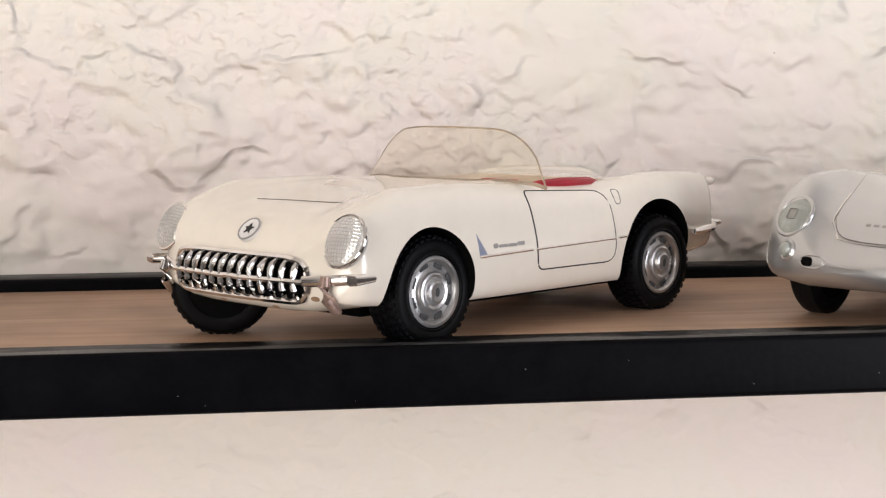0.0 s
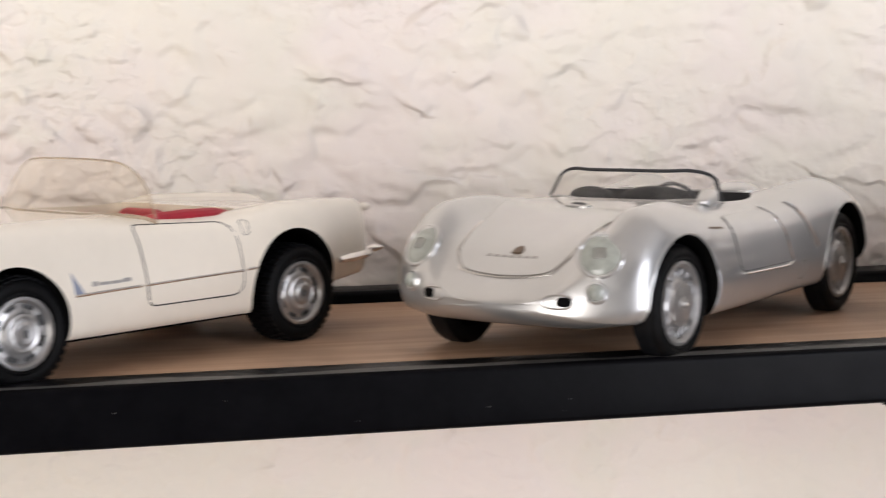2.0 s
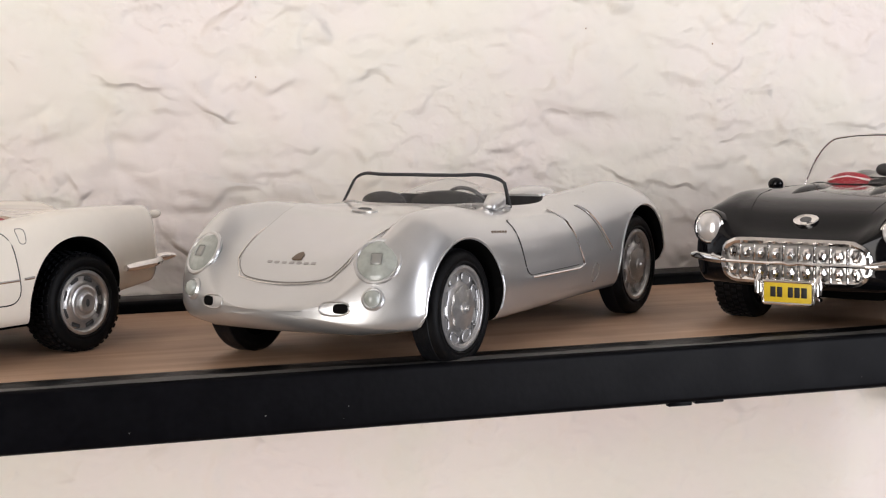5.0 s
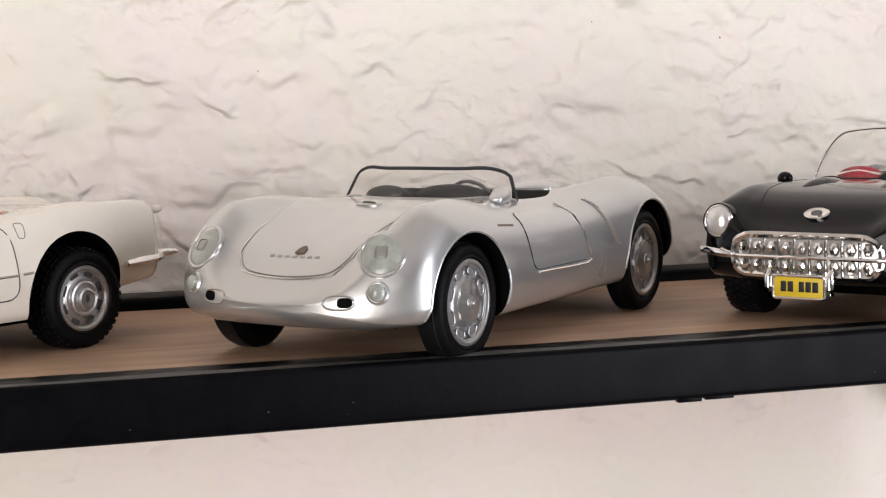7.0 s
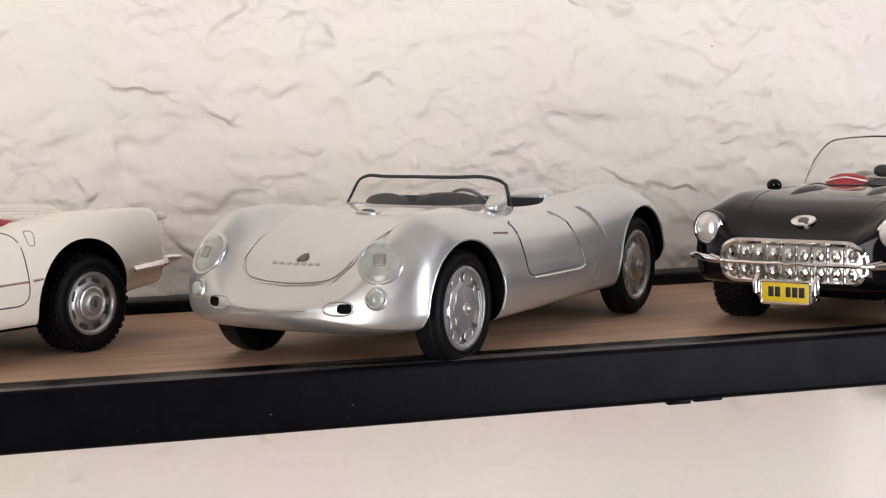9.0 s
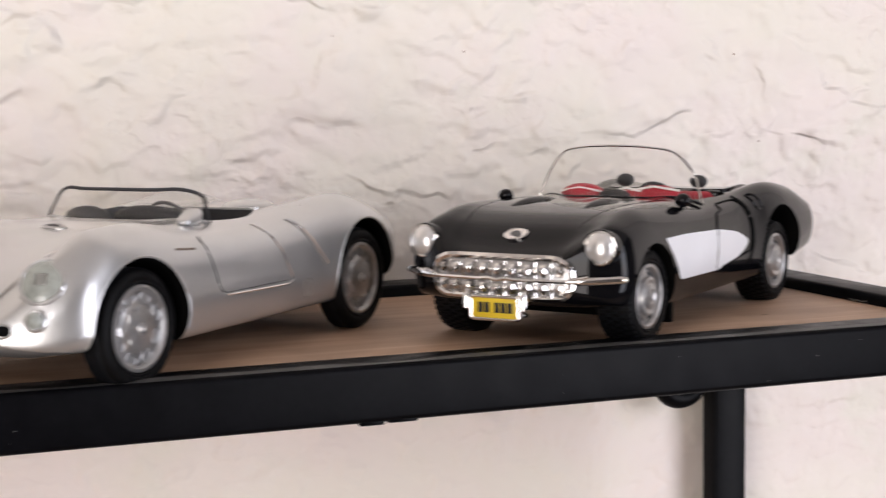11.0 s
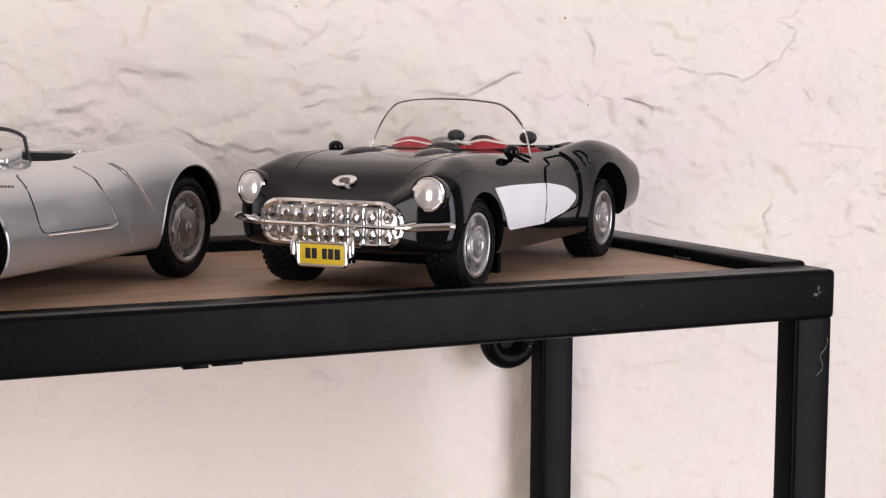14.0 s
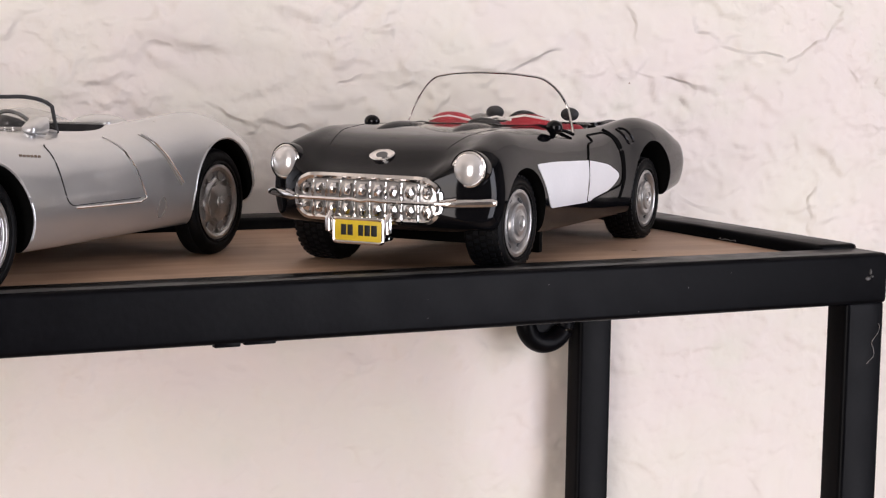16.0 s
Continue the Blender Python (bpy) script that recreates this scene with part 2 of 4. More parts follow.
def add_tube(bm, points, radius, sides=8, closed=False, flat=1.0, up=None):
    """A tube along points; radius a number or a list; flat squeezes it across up."""
    pts = [Vector(p) for p in points]
    n = len(pts)
    rings = []
    for i, p in enumerate(pts):
        a = pts[(i - 1) % n] if closed or i else p
        b = pts[(i + 1) % n] if closed or i < n - 1 else p
        d = (b - a).normalized()
        ref = Vector(up) if up else (Vector((0, 0, 1)) if abs(d.z) < 0.9 else Vector((1, 0, 0)))
        s = d.cross(ref).normalized()
        t = s.cross(d).normalized()
        r = radius[i] if isinstance(radius, (list, tuple)) else radius
        rings.append([bm.verts.new(p + (s * math.cos(k * math.tau / sides) * flat + t * math.sin(k * math.tau / sides)) * r) for k in range(sides)])
    for i in range(n if closed else n - 1):
        a, b = rings[i], rings[(i + 1) % n]
        for k in range(sides):
            bm.faces.new((a[k], a[(k + 1) % sides], b[(k + 1) % sides], b[k]))
    if not closed:
        bm.faces.new(rings[0])
        bm.faces.new(rings[-1])


def tube(points, radius, sides=8, closed=False, flat=1.0, up=None):
    bm = bmesh.new()
    add_tube(bm, points, radius, sides, closed, flat, up)
    return bm


def add_revolve(bm, profile, segments=48, m=None):
    """Turns (radius, y) pairs about the y axis."""
    m = m or Matrix.Identity(4)
    rings = []
    for r, y in profile:
        if r < 1e-6:
            rings.append([bm.verts.new(m @ Vector((0, y, 0)))])
        else:
            rings.append([bm.verts.new(m @ Vector((r * math.cos(k * math.tau / segments), y, r * math.sin(k * math.tau / segments)))) for k in range(segments)])
    for a, b in zip(rings, rings[1:]):
        for k in range(segments):
            k2 = (k + 1) % segments
            if len(a) == 1 and len(b) > 1:
                bm.faces.new((a[0], b[k], b[k2]))
            elif len(b) == 1 and len(a) > 1:
                bm.faces.new((a[k], a[k2], b[0]))
            elif len(a) > 1:
                bm.faces.new((a[k], a[k2], b[k2], b[k]))


def revolve(profile, segments=48, m=None):
    bm = bmesh.new()
    add_revolve(bm, profile, segments, m)
    return bm


def facing(place, normal, up=(0, 0, 1)):
    """A frame at place whose y axis is the normal."""
    n = Vector(normal).normalized()
    x = n.cross(Vector(up)).normalized()
    z = x.cross(n)
    return Matrix(((x.x, n.x, z.x, place[0]), (x.y, n.y, z.y, place[1]), (x.z, n.z, z.z, place[2]), (0, 0, 0, 1)))


def rounded(corners, radius, steps=6):
    """A closed outline through the corners of a polygon, each rounded."""
    out, n = [], len(corners)
    for i in range(n):
        p, a, b = Vector(corners[i]), Vector(corners[i - 1]), Vector(corners[(i + 1) % n])
        r = radius[i] if isinstance(radius, (list, tuple)) else radius
        da, db = (a - p), (b - p)
        ra = min(r, da.length * 0.48, db.length * 0.48)
        q0, q1 = p + da.normalized() * ra, p + db.normalized() * ra
        for k in range(steps + 1):
            t = k / steps
            out.append(tuple((1 - t) ** 2 * q0 + 2 * t * (1 - t) * p + t * t * q1))
    return out


def dense(outline, step, closed=True):
    """The outline again, with no two points further apart than step."""
    out, n = [], len(outline)
    for i in range(n if closed else n - 1):
        a, b = Vector(outline[i]), Vector(outline[(i + 1) % n])
        k = max(1, math.ceil((b - a).length / step))
        out += [tuple(a.lerp(b, j / k)) for j in range(k)]
    if not closed:
        out.append(tuple(outline[-1]))
    return out


def curve_through(*keys):
    """A smooth curve through (u, value) keys that doesn't overshoot."""
    k = sorted(keys)
    xs, ys = np.array([a for a, _ in k], float), np.array([b for _, b in k], float)
    h = np.diff(xs)
    d = np.diff(ys) / h
    m = np.zeros(len(xs))
    m[0], m[-1] = d[0], d[-1]
    for i in range(1, len(xs) - 1):
        if d[i - 1] * d[i] > 0:
            w1, w2 = 2 * h[i] + h[i - 1], h[i] + 2 * h[i - 1]
            m[i] = (w1 + w2) / (w1 / d[i - 1] + w2 / d[i])

    def f(u):
        u = min(max(u, xs[0]), xs[-1])
        i = min(int(np.searchsorted(xs, u, side="right")) - 1, len(h) - 1)
        t = (u - xs[i]) / h[i]
        return float((1 + 2 * t) * (1 - t) ** 2 * ys[i] + t * (1 - t) ** 2 * h[i] * m[i] + t * t * (3 - 2 * t) * ys[i + 1] + t * t * (t - 1) * h[i] * m[i + 1])
    return f


# ---- the room ----
WALL_Y, FLOOR_Z, CEIL_Z = 0.1690, -1.25, 1.25
X0, X1, Y0 = -2.2, 3.0, -1.7


def plaster_height(x, z):
    """Skip-trowelled plaster: smooth raised pats with steep torn edges over a rougher coat."""
    w = noise.noise_vector((x * 24, z * 24, 3.1)) * 0.006
    x2, z2 = x + w.x, z + w.y

    def pats(px, pz):
        return noise.noise((px * 30, pz * 46, 0.0)) + 0.40 * noise.noise((px * 85, pz * 120, 5.0))

    def crumbs(px, pz):
        return noise.noise((px * 90 + 9, pz * 135, 2.0)) + 0.5 * noise.noise((px * 210, pz * 260, 8.0))
    big, mid = pats(x2, z2), crumbs(x2, z2)
    up_big, up_mid = pats(x2, z2 + 0.0012) - big, crumbs(x2, z2 + 0.0010) - mid
    step = lambda v, e: min(max((v + e) / (2 * e), 0.0), 1.0)
    keep = step(noise.noise((x * 55, z * 40, 11.0)) - 0.05, 0.25)       # where the torn lower edge stays sharp
    rough = step(noise.noise((x * 11, z * 16, 6.0)) + 0.15 - 0.35 * (z - 0.02) / 0.1, 0.35)
    e1 = 0.30 - 0.27 * keep * step(up_big, 0.02)
    e2 = 0.28 - 0.24 * step(up_mid, 0.03)
    fine = noise.noise((x2 * 260, z2 * 260, 1.0)) + 0.5 * noise.noise((x * 480, z * 480, 4.0))
    calm = 0.5 + 0.5 * step(z + 0.045, 0.03)       # the coat under the shelf is smoother
    return calm * (0.0013 + 0.0005 * step(0.33 - x, 0.15)) * step(big + 0.05, e1) + calm * (0.0003 + 0.0010 * rough) * step(mid - 0.25, e2) + fine * (0.00003 + 0.00010 * rough)


def spaced(a, b, c, d, fine, coarse):
    return np.concatenate([np.linspace(a, b, coarse, endpoint=False), np.arange(b, c, fine), np.linspace(c, d, coarse)])


def north_wall():
    xs, zs = spaced(X0, 0.06, 0.90, X1, 0.00105, 12), spaced(FLOOR_Z, -0.115, 0.150, CEIL_Z, 0.00105, 10)
    verts = [(x, WALL_Y - plaster_height(x, z), z) for z in zs for x in xs]
    nx, nz = len(xs), len(zs)
    faces = [(j * nx + i, j * nx + i + 1, (j + 1) * nx + i + 1, (j + 1) * nx + i) for j in range(nz - 1) for i in range(nx - 1)]
    n = len(verts)
    verts += [(x, WALL_Y + 0.12, z) for z in (zs[0], zs[-1]) for x in (xs[0], xs[-1])]
    faces.append((n, n + 2, n + 3, n + 1))
    faces.append(tuple(range(nx)) + (n + 1, n))
    faces.append(tuple((nz - 1) * nx + i for i in range(nx))[::-1] + (n + 2, n + 3))
    faces.append(tuple(j * nx for j in range(nz))[::-1] + (n, n + 2))
    faces.append(tuple(j * nx + nx - 1 for j in range(nz)) + (n + 3, n + 1))
    me = bpy.data.meshes.new("wall_north")
    me.from_pydata(verts, [], faces)
    me.materials.append(PLASTER)
    me.shade_smooth()
    tagged(new("wall_north", me), "cream skip-trowelled plaster wall behind the shelf", "wall", kind="structure")


north_wall()


def slab(name, label, x0, x1, y0, y1, z0, z1, mat, category):
    return tagged(part(name, box(x0, x1, y0, y1, z0, z1), mat), label, category, kind="structure")


# unseen room shell, added to close the place; its tones steer bounce and reflections
slab("floor", "unseen wooden floor added to close the room, toned for bounce", X0, X1, Y0, WALL_Y, FLOOR_Z - 0.1, FLOOR_Z, FLOOR_WOOD, "floor")
slab("ceiling", "unseen plain ceiling added above, toned for bounced light", X0 - 0.1, X1 + 0.1, Y0 - 0.1, WALL_Y + 0.1, CEIL_Z, CEIL_Z + 0.1, CEILING_PAINT, "ceiling")
slab("wall_west", "unseen plain side wall added, toned dark for reflections", X0 - 0.1, X0, Y0, WALL_Y, FLOOR_Z, CEIL_Z, ROOM_PAINT, "wall")
slab("wall_east", "unseen plain side wall added, toned dark for reflections", X1, X1 + 0.1, Y0, WALL_Y, FLOOR_Z, CEIL_Z, ROOM_PAINT, "wall")


def south_wall():
    """The unseen wall added behind the camera, with an opening through it at each area lamp."""
    holes = ((-1.8, -0.7), (1.2, 2.3))
    za, zb = -1.00, 1.10
    bm = bmesh.new()
    for a, b in ((X0, -1.8), (-0.7, 1.2), (2.3, X1)):
        add_box(bm, a, b, Y0 - 0.1, Y0, FLOOR_Z, CEIL_Z)
    for a, b in holes:
        add_box(bm, a, b, Y0 - 0.1, Y0, FLOOR_Z, za)
        add_box(bm, a, b, Y0 - 0.1, Y0, zb, CEIL_Z)
    tagged(part("wall_south", bm, ROOM_PAINT), "unseen dark wall added behind the camera, with openings at both lamps", "wall", kind="structure")


south_wall()

# small dark pits in the plaster
for x, z, r in ((0.6585, 0.0872, 0.0005), (0.6700, 0.0520, 0.0004), (0.3650, 0.0785, 0.0003), (0.5420, 0.0890, 0.0004), (0.4900, 0.0950, 0.0003)):
    pit_y = WALL_Y - plaster_height(x, z)
    part("pit", revolve([(0, -0.00012), (0.8, -0.0001), (1.0, 0.0004)], 8, pose(x, pit_y, z) @ Matrix.Diagonal((r, 1, r * 1.2, 1))), RUST, bpy.data.objects["wall_north"], "tiny dark pit in the plaster")

# ---- the shelf ----
TUBE = 0.0155
TOP = 0.0025
LEFT, RIGHT, DEPTH = -0.30, 0.6612, 0.1672
BOTTOM = TOP - TUBE - 0.0003


def shelf_unit():
    root = tagged(new("shelf_unit"), "black painted square steel tube shelf frame against the wall", "shelf")
    root.location = (0.18, 0.08, FLOOR_Z)
    back = pose(-0.18, -0.08, -FLOOR_Z)
    r = 0.0016

    def bar(name, x0, x1, y0, y1, z0, z1, label=""):
        return part(name, box(x0, x1, y0, y1, z0, z1, r, 3), BLACK_STEEL, root, label, m=back)
    front = bar("front_rail", LEFT, RIGHT, 0, TUBE, BOTTOM, TOP, "scuffed black front rail, its worn upper edge painted paler for light")
    bar("back_rail", LEFT + TUBE, RIGHT - TUBE, DEPTH - TUBE - 0.0022, DEPTH, BOTTOM, TOP + 0.0015)
    bar("side_rail", RIGHT - TUBE, RIGHT - 0.0002, TUBE - 0.001, DEPTH - TUBE + 0.001, BOTTOM + 0.0004, TOP + 0.0014)
    bar("side_rail", LEFT, LEFT + TUBE, TUBE, DEPTH - TUBE, BOTTOM, TOP)
    for x in (LEFT, RIGHT - TUBE):
        for y in (0.0003, DEPTH - TUBE + 0.0012):
            front_leg = y < 0.01
            top = BOTTOM + 0.001 if front_leg else TOP + 0.0012
            shift = 0.0 if front_leg or x < 0 else -0.0045
            bar("leg", x + shift, x + shift + TUBE - 0.0006, y, y + 0.0100, FLOOR_Z, top)
    # steel ring that hangs under the back rail
    ring = [(0.6265 + 0.0086 * math.cos(a * math.tau / 40), 0.1545, -0.0400 + 0.0086 * math.sin(a * math.tau / 40)) for a in range(40)]
    knob = part("mounting_ring", tube(ring, 0.0040, 12, True, flat=1.0), BLACK_STEEL, root, "round black steel mounting ring", m=back)
    part("ring_cup", revolve([(0, 0.0008), (0.0060, 0.0010), (0.0082, -0.0008), (0.0082, 0.0030), (0, 0.0034)], 32, pose(0.6265, 0.1545, -0.0400)), BLACK_STEEL, knob, "dark dished centre")
    part("ring_tab", box(0.621, 0.632, 0.1530, 0.1560, -0.036, BOTTOM + 0.001, 0.0004), BLACK_STEEL, root, m=back)
    # lip of dried paint under the front rail
    bm = bmesh.new()
    add_box(bm, 0.4445, 0.4515, 0.0006, 0.0030, BOTTOM - 0.0007, BOTTOM + 0.0006, 0.0003)
    add_box(bm, 0.4525, 0.4610, 0.0006, 0.0026, BOTTOM - 0.0004, BOTTOM + 0.0006, 0.0002)
    part("paint_drip", bm, BLACK_STEEL, front, "hard drip of black paint")
    # weld pit by the corner and pale specks on the rail
    bm = bmesh.new()
    for x, z, sx, sz in ((0.6531, -0.0052, 0.0011, 0.0007), (0.6540, -0.0032, 0.0005, 0.0010), (0.6546, -0.0046, 0.0007, 0.0004)):
        add_revolve(bm, [(0, -0.0004), (0.6, -0.00035), (0.9, -0.0001), (1.0, 0.0003)], 10, pose(x, 0, z) @ Matrix.Diagonal((sx, 1, sz, 1)))
    part("weld_spatter", bm, LIT_EDGE_WELD, front, "rough grey weld spatter")
    rng = random.Random(4)
    bm = bmesh.new()
    for _ in range(18):
        x, z, s = rng.uniform(0.06, 0.64), rng.uniform(BOTTOM + 0.001, TOP - 0.002), rng.uniform(0.00008, 0.00028)
        add_revolve(bm, [(0, -0.00008), (0.7, -0.00006), (1.0, 0.0001)], 6, pose(x, 0, z) @ Matrix.Diagonal((s, 1, s * rng.uniform(0.6, 1.3), 1)))
    tagged(part("dust_specks", bm, SPECK, front, "pale specks of dust"), kind="stuff")
    # uneven grey strip: light on the rail's upper front edge, put into colour
    bm = bmesh.new()
    rows = []
    n = 240
    for i in range(n + 1):
        x = LEFT + 0.02 + (RIGHT - LEFT - 0.024) * i / n
        a = 0.0011 + 0.0007 * noise.noise((x * 60, 0, 0))
        b = 0.0052 + 0.0036 * noise.noise((x * 34, 7, 0))
        rows.append((bm.verts.new((x, a, TOP + 0.00003)), bm.verts.new((x, max(b, a + 0.0006), TOP + 0.00012)), bm.verts.new((x, max(b, a + 0.0006) + 0.001, TOP - 0.0001))))
    for p, q in zip(rows, rows[1:]):
        bm.faces.new((p[0], q[0], q[1], p[1]))
        bm.faces.new((p[1], q[1], q[2], p[2]))
    part("lit_top_strip", bm, LIT_EDGE_WELD, front, "grey strip painting the light on the rail's worn edge")
    front.name = "front_rail"
    return root


shelf = shelf_unit()
board = tagged(part("shelf_board", box(LEFT + TUBE + 0.0002, RIGHT - TUBE - 0.0002, TUBE + 0.0002, DEPTH - TUBE - 0.0024, -0.011, 0, 0.0008), BOARD),
               "brown wooden board lying in the steel shelf frame", "board")
for x, y, s in ((0.2925, 0.0245, 1.0), (0.205, 0.030, 0.35), (0.235, 0.112, 0.3), (0.60, 0.05, 0.25)):
    bm = revolve([(0, 0.00012), (0.7, 0.0001), (1.0, -0.0002)], 20, pose(x, y, 0) @ pose(0, 0, 0, 90) @ Matrix.Diagonal((0.0055 * s, 1, 0.0014 * s, 1)))
    part("knot", bm, KNOT, board, "dark knot in the wood")


def lint(points, name, label, r=0.00012):
    tagged(part(name, tube(points, r, 5), LINT), label, "fibre")


lint([(0.6580 - 0.0030 * (k / 14) + 0.0010 * math.sin(k * 0.75), 0.0001, -0.0195 - 0.0009 * k + 0.0003 * math.sin(k)) for k in range(15)], "lint_fibre", "thin pale fibre stuck to the black shelf leg")
lint([(0.643 + 0.0009 * math.cos(k * 0.8), 0.066 - 0.0011 * k, 0.0006 + 0.0006 * abs(math.sin(k * 0.9))) for k in range(11)], "lint_fibre", "curled thread of lint on the board by the rail")


# ---- model cars: millimetres, x ahead, y to the car's left, z up from the board ----
from mathutils.bvhtree import BVHTree

MM = 0.001


class Shape:
    """A car body's skin, lofted between its long curves, and rays on to it."""

    def __init__(self, tail, nose, half_width, centre, crown, waist, bottom, nose_core, tail_core, nose_len, tail_len, nose_bow, tail_bow,
                 crown_at=0.80, hood_at=0.42, tuck=0.93, nose_power=(2.3, 4.5), tail_power=(2.3, 3.5), mid=0.35, chin=0.0):
        grid = []
        us = [("t", e) for e in (1, 0.995, 0.98, 0.95, 0.9, 0.83, 0.74, 0.62, 0.48, 0.3, 0.12)]
        a, b = tail + tail_len, nose - nose_len
        us += [("m", a + (b - a) * i / 90) for i in range(91)]
        us += [("n", e) for e in (0.08, 0.2, 0.32, 0.44, 0.55, 0.65, 0.74, 0.82, 0.88, 0.93, 0.965, 0.985, 0.996, 1)]
        for kind, e in us:
            gw = gv = 1.0
            u = e
            core = 0
            if kind == "n":
                u, core = b + nose_len * e, nose_core
                gw, gv = (1 - e ** nose_power[0]) ** (1 / nose_power[0]), (1 - e ** nose_power[1]) ** (1 / nose_power[1])
            elif kind == "t":
                u, core = a - tail_len * e, tail_core
                gw, gv = (1 - e ** tail_power[0]) ** (1 / tail_power[0]), (1 - e ** tail_power[1]) ** (1 / tail_power[1])
            hw, zc, zf, zw, zb = half_width(u), centre(u), crown(u), waist(u), bottom(u)
            ctl = [(0, zc), (hood_at * hw, zc + 0.12 * (zf - zc)), ((hood_at + crown_at) / 2 * hw, zc + mid * (zf - zc) + 0.25 * abs(zf - zc)), (crown_at * hw, zf),
                   (0.945 * hw, zf + 0.30 * (zw - zf)), (hw, zw), (0.985 * hw, zw + 0.6 * (zb - zw)), (tuck * hw, zb), (tuck * 0.85 * hw, zb - 0.4), (0, zb - 0.4)]
            line = []
            P = [Vector(c) for c in ctl]
            P = [Vector((-P[1].x, P[1].y))] + P + [P[-1]]
            for i in range(1, len(P) - 2):
                n = 7 if i < 8 else 4
                for k in range(n):
                    t = k / n
                    p0, p1, p2, p3 = P[i - 1:i + 3]
                    line.append(0.5 * ((2 * p1) + (p2 - p0) * t + (2 * p0 - 5 * p1 + 4 * p2 - p3) * t * t + (3 * p1 - p0 - 3 * p2 + p3) * t ** 3))
            line.append(Vector((0, zb - 0.4)))
            row = []
            for p in line:
                v, w = p.x, p.y
                if kind != "m":
                    v, w = v * gv, core + (w - core) * gw
                f = min(max((u - (nose - 45)) / 45, 0), 1)
                r = min(max(((tail + 45) - u) / 45, 0), 1)
                q = (v / half_width((a + b) / 2)) ** 2
                if w < nose_core:
                    w += chin * f * f * min(max(q - 0.35, 0.0), 0.8) * (nose_core - w) / (nose_core - zb)
                row.append((u - nose_bow * q * f * f + tail_bow * q * r * r, v, w))
            grid.append(row)
        bm = bmesh.new()
        n = len(grid[0])
        rings = []
        for row in grid:
            ring = [bm.verts.new(p) for p in row] + [bm.verts.new((p[0], -p[1], p[2])) for p in row[-2:0:-1]]
            rings.append(ring)
        m = len(rings[0])
        for p, q in zip(rings, rings[1:]):
            for k in range(m):
                bm.faces.new((p[k], p[(k + 1) % m], q[(k + 1) % m], q[k]))
        bm.faces.new(rings[0])
        bm.faces.new(rings[-1])
        bmesh.ops.remove_doubles(bm, verts=bm.verts, dist=0.004)
        bmesh.ops.recalc_face_normals(bm, faces=bm.faces)
        if bm.calc_volume(signed=True) < 0:
            bmesh.ops.reverse_faces(bm, faces=bm.faces)
        self.bm = bm
        self.tree = BVHTree.FromBMesh(bm)

    def cast(self, eye, way):
        p, n, _, _ = self.tree.ray_cast(Vector(eye), Vector(way))
        if p is None:
            p, n, _, _ = self.tree.find_nearest(Vector(eye) + Vector(way) * 100)
        return p, n

    def side(self, u, w, s=1):
        return self.cast((u, 120 * s, w), (0, -s, 0))

    def top(self, u, v):
        return self.cast((u, v, 150), (0, 0, -1))

    def front(self, v, w):
        return self.cast((250, v, w), (-1, 0, 0))


def decal(ray, outline, h, rings=6, sink=0.35):
    """A raised panel that follows the skin inside an outline."""
    c = sum((Vector(p) for p in outline), Vector((0, 0))) / len(outline)
    bm = bmesh.new()
    p, n = ray(*c)
    mid = bm.verts.new(p + n * h)
    prev = None
    for k in range(1, rings + 2):
        t = min(k / rings, 1.0)
        row = []
        for q in outline:
            x = c + (Vector(q) - c) * t
            p, n = ray(*x)
            row.append(bm.verts.new(p + n * (h if k <= rings else -sink)))
        m = len(row)
        for i in range(m):
            if prev is None:
                bm.faces.new((mid, row[i], row[(i + 1) % m]))
            else:
                bm.faces.new((prev[i], row[i], row[(i + 1) % m], prev[(i + 1) % m]))
        prev = row
    return bm


def seam(ray, line, r=0.22, closed=True, h=0.0):
    pts = []
    for q in line:
        p, n = ray(*q)
        pts.append(p + n * h)
    return tube(pts, r, 6, closed)


def carve(bm, cutters, mats, tangled=False):
    """The body with wells and cockpit cut out of it; each cutter comes with the index of the material its faces leave."""
    def temp(b):
        me = bpy.data.meshes.new("temp")
        bmesh.ops.recalc_face_normals(b, faces=b.faces)
        if b.calc_volume(signed=True) < 0:
            bmesh.ops.reverse_faces(b, faces=b.faces)
        b.to_mesh(me)
        for x in mats:
            me.materials.append(x)
        return new("temp", me)
    body = temp(bm)
    for cut, index in cutters:
        for f in cut.faces:
            f.material_index = index
        c = temp(cut)
        mod = body.modifiers.new("cut", "BOOLEAN")
        mod.object, mod.operation, mod.solver, mod.use_self = c, "DIFFERENCE", "EXACT", tangled
        dg = bpy.context.evaluated_depsgraph_get()
        me = bpy.data.meshes.new_from_object(body.evaluated_get(dg))
        body.modifiers.clear()
        body.data = me
        bpy.data.objects.remove(c)
    out = bmesh.new()
    out.from_mesh(body.data)
    bpy.data.objects.remove(body)
    return out


def well(u, r, z, s, inner):
    return revolve([(0, inner * s), (r - 1, inner * s), (r, (inner + 1) * s), (r, 70 * s), (0, 70 * s)], 56, pose(u, 0, z))


def pit(outline, z0, z1=90):
    bm = bmesh.new()
    a, b = [bm.verts.new((x, y, z0)) for x, y in outline], [bm.verts.new((x, y, z1)) for x, y in outline]
    n = len(a)
    for i in range(n):
        bm.faces.new((a[i], a[(i + 1) % n], b[(i + 1) % n], b[i]))
    bm.faces.new(a)
    bm.faces.new(b)
    return bm


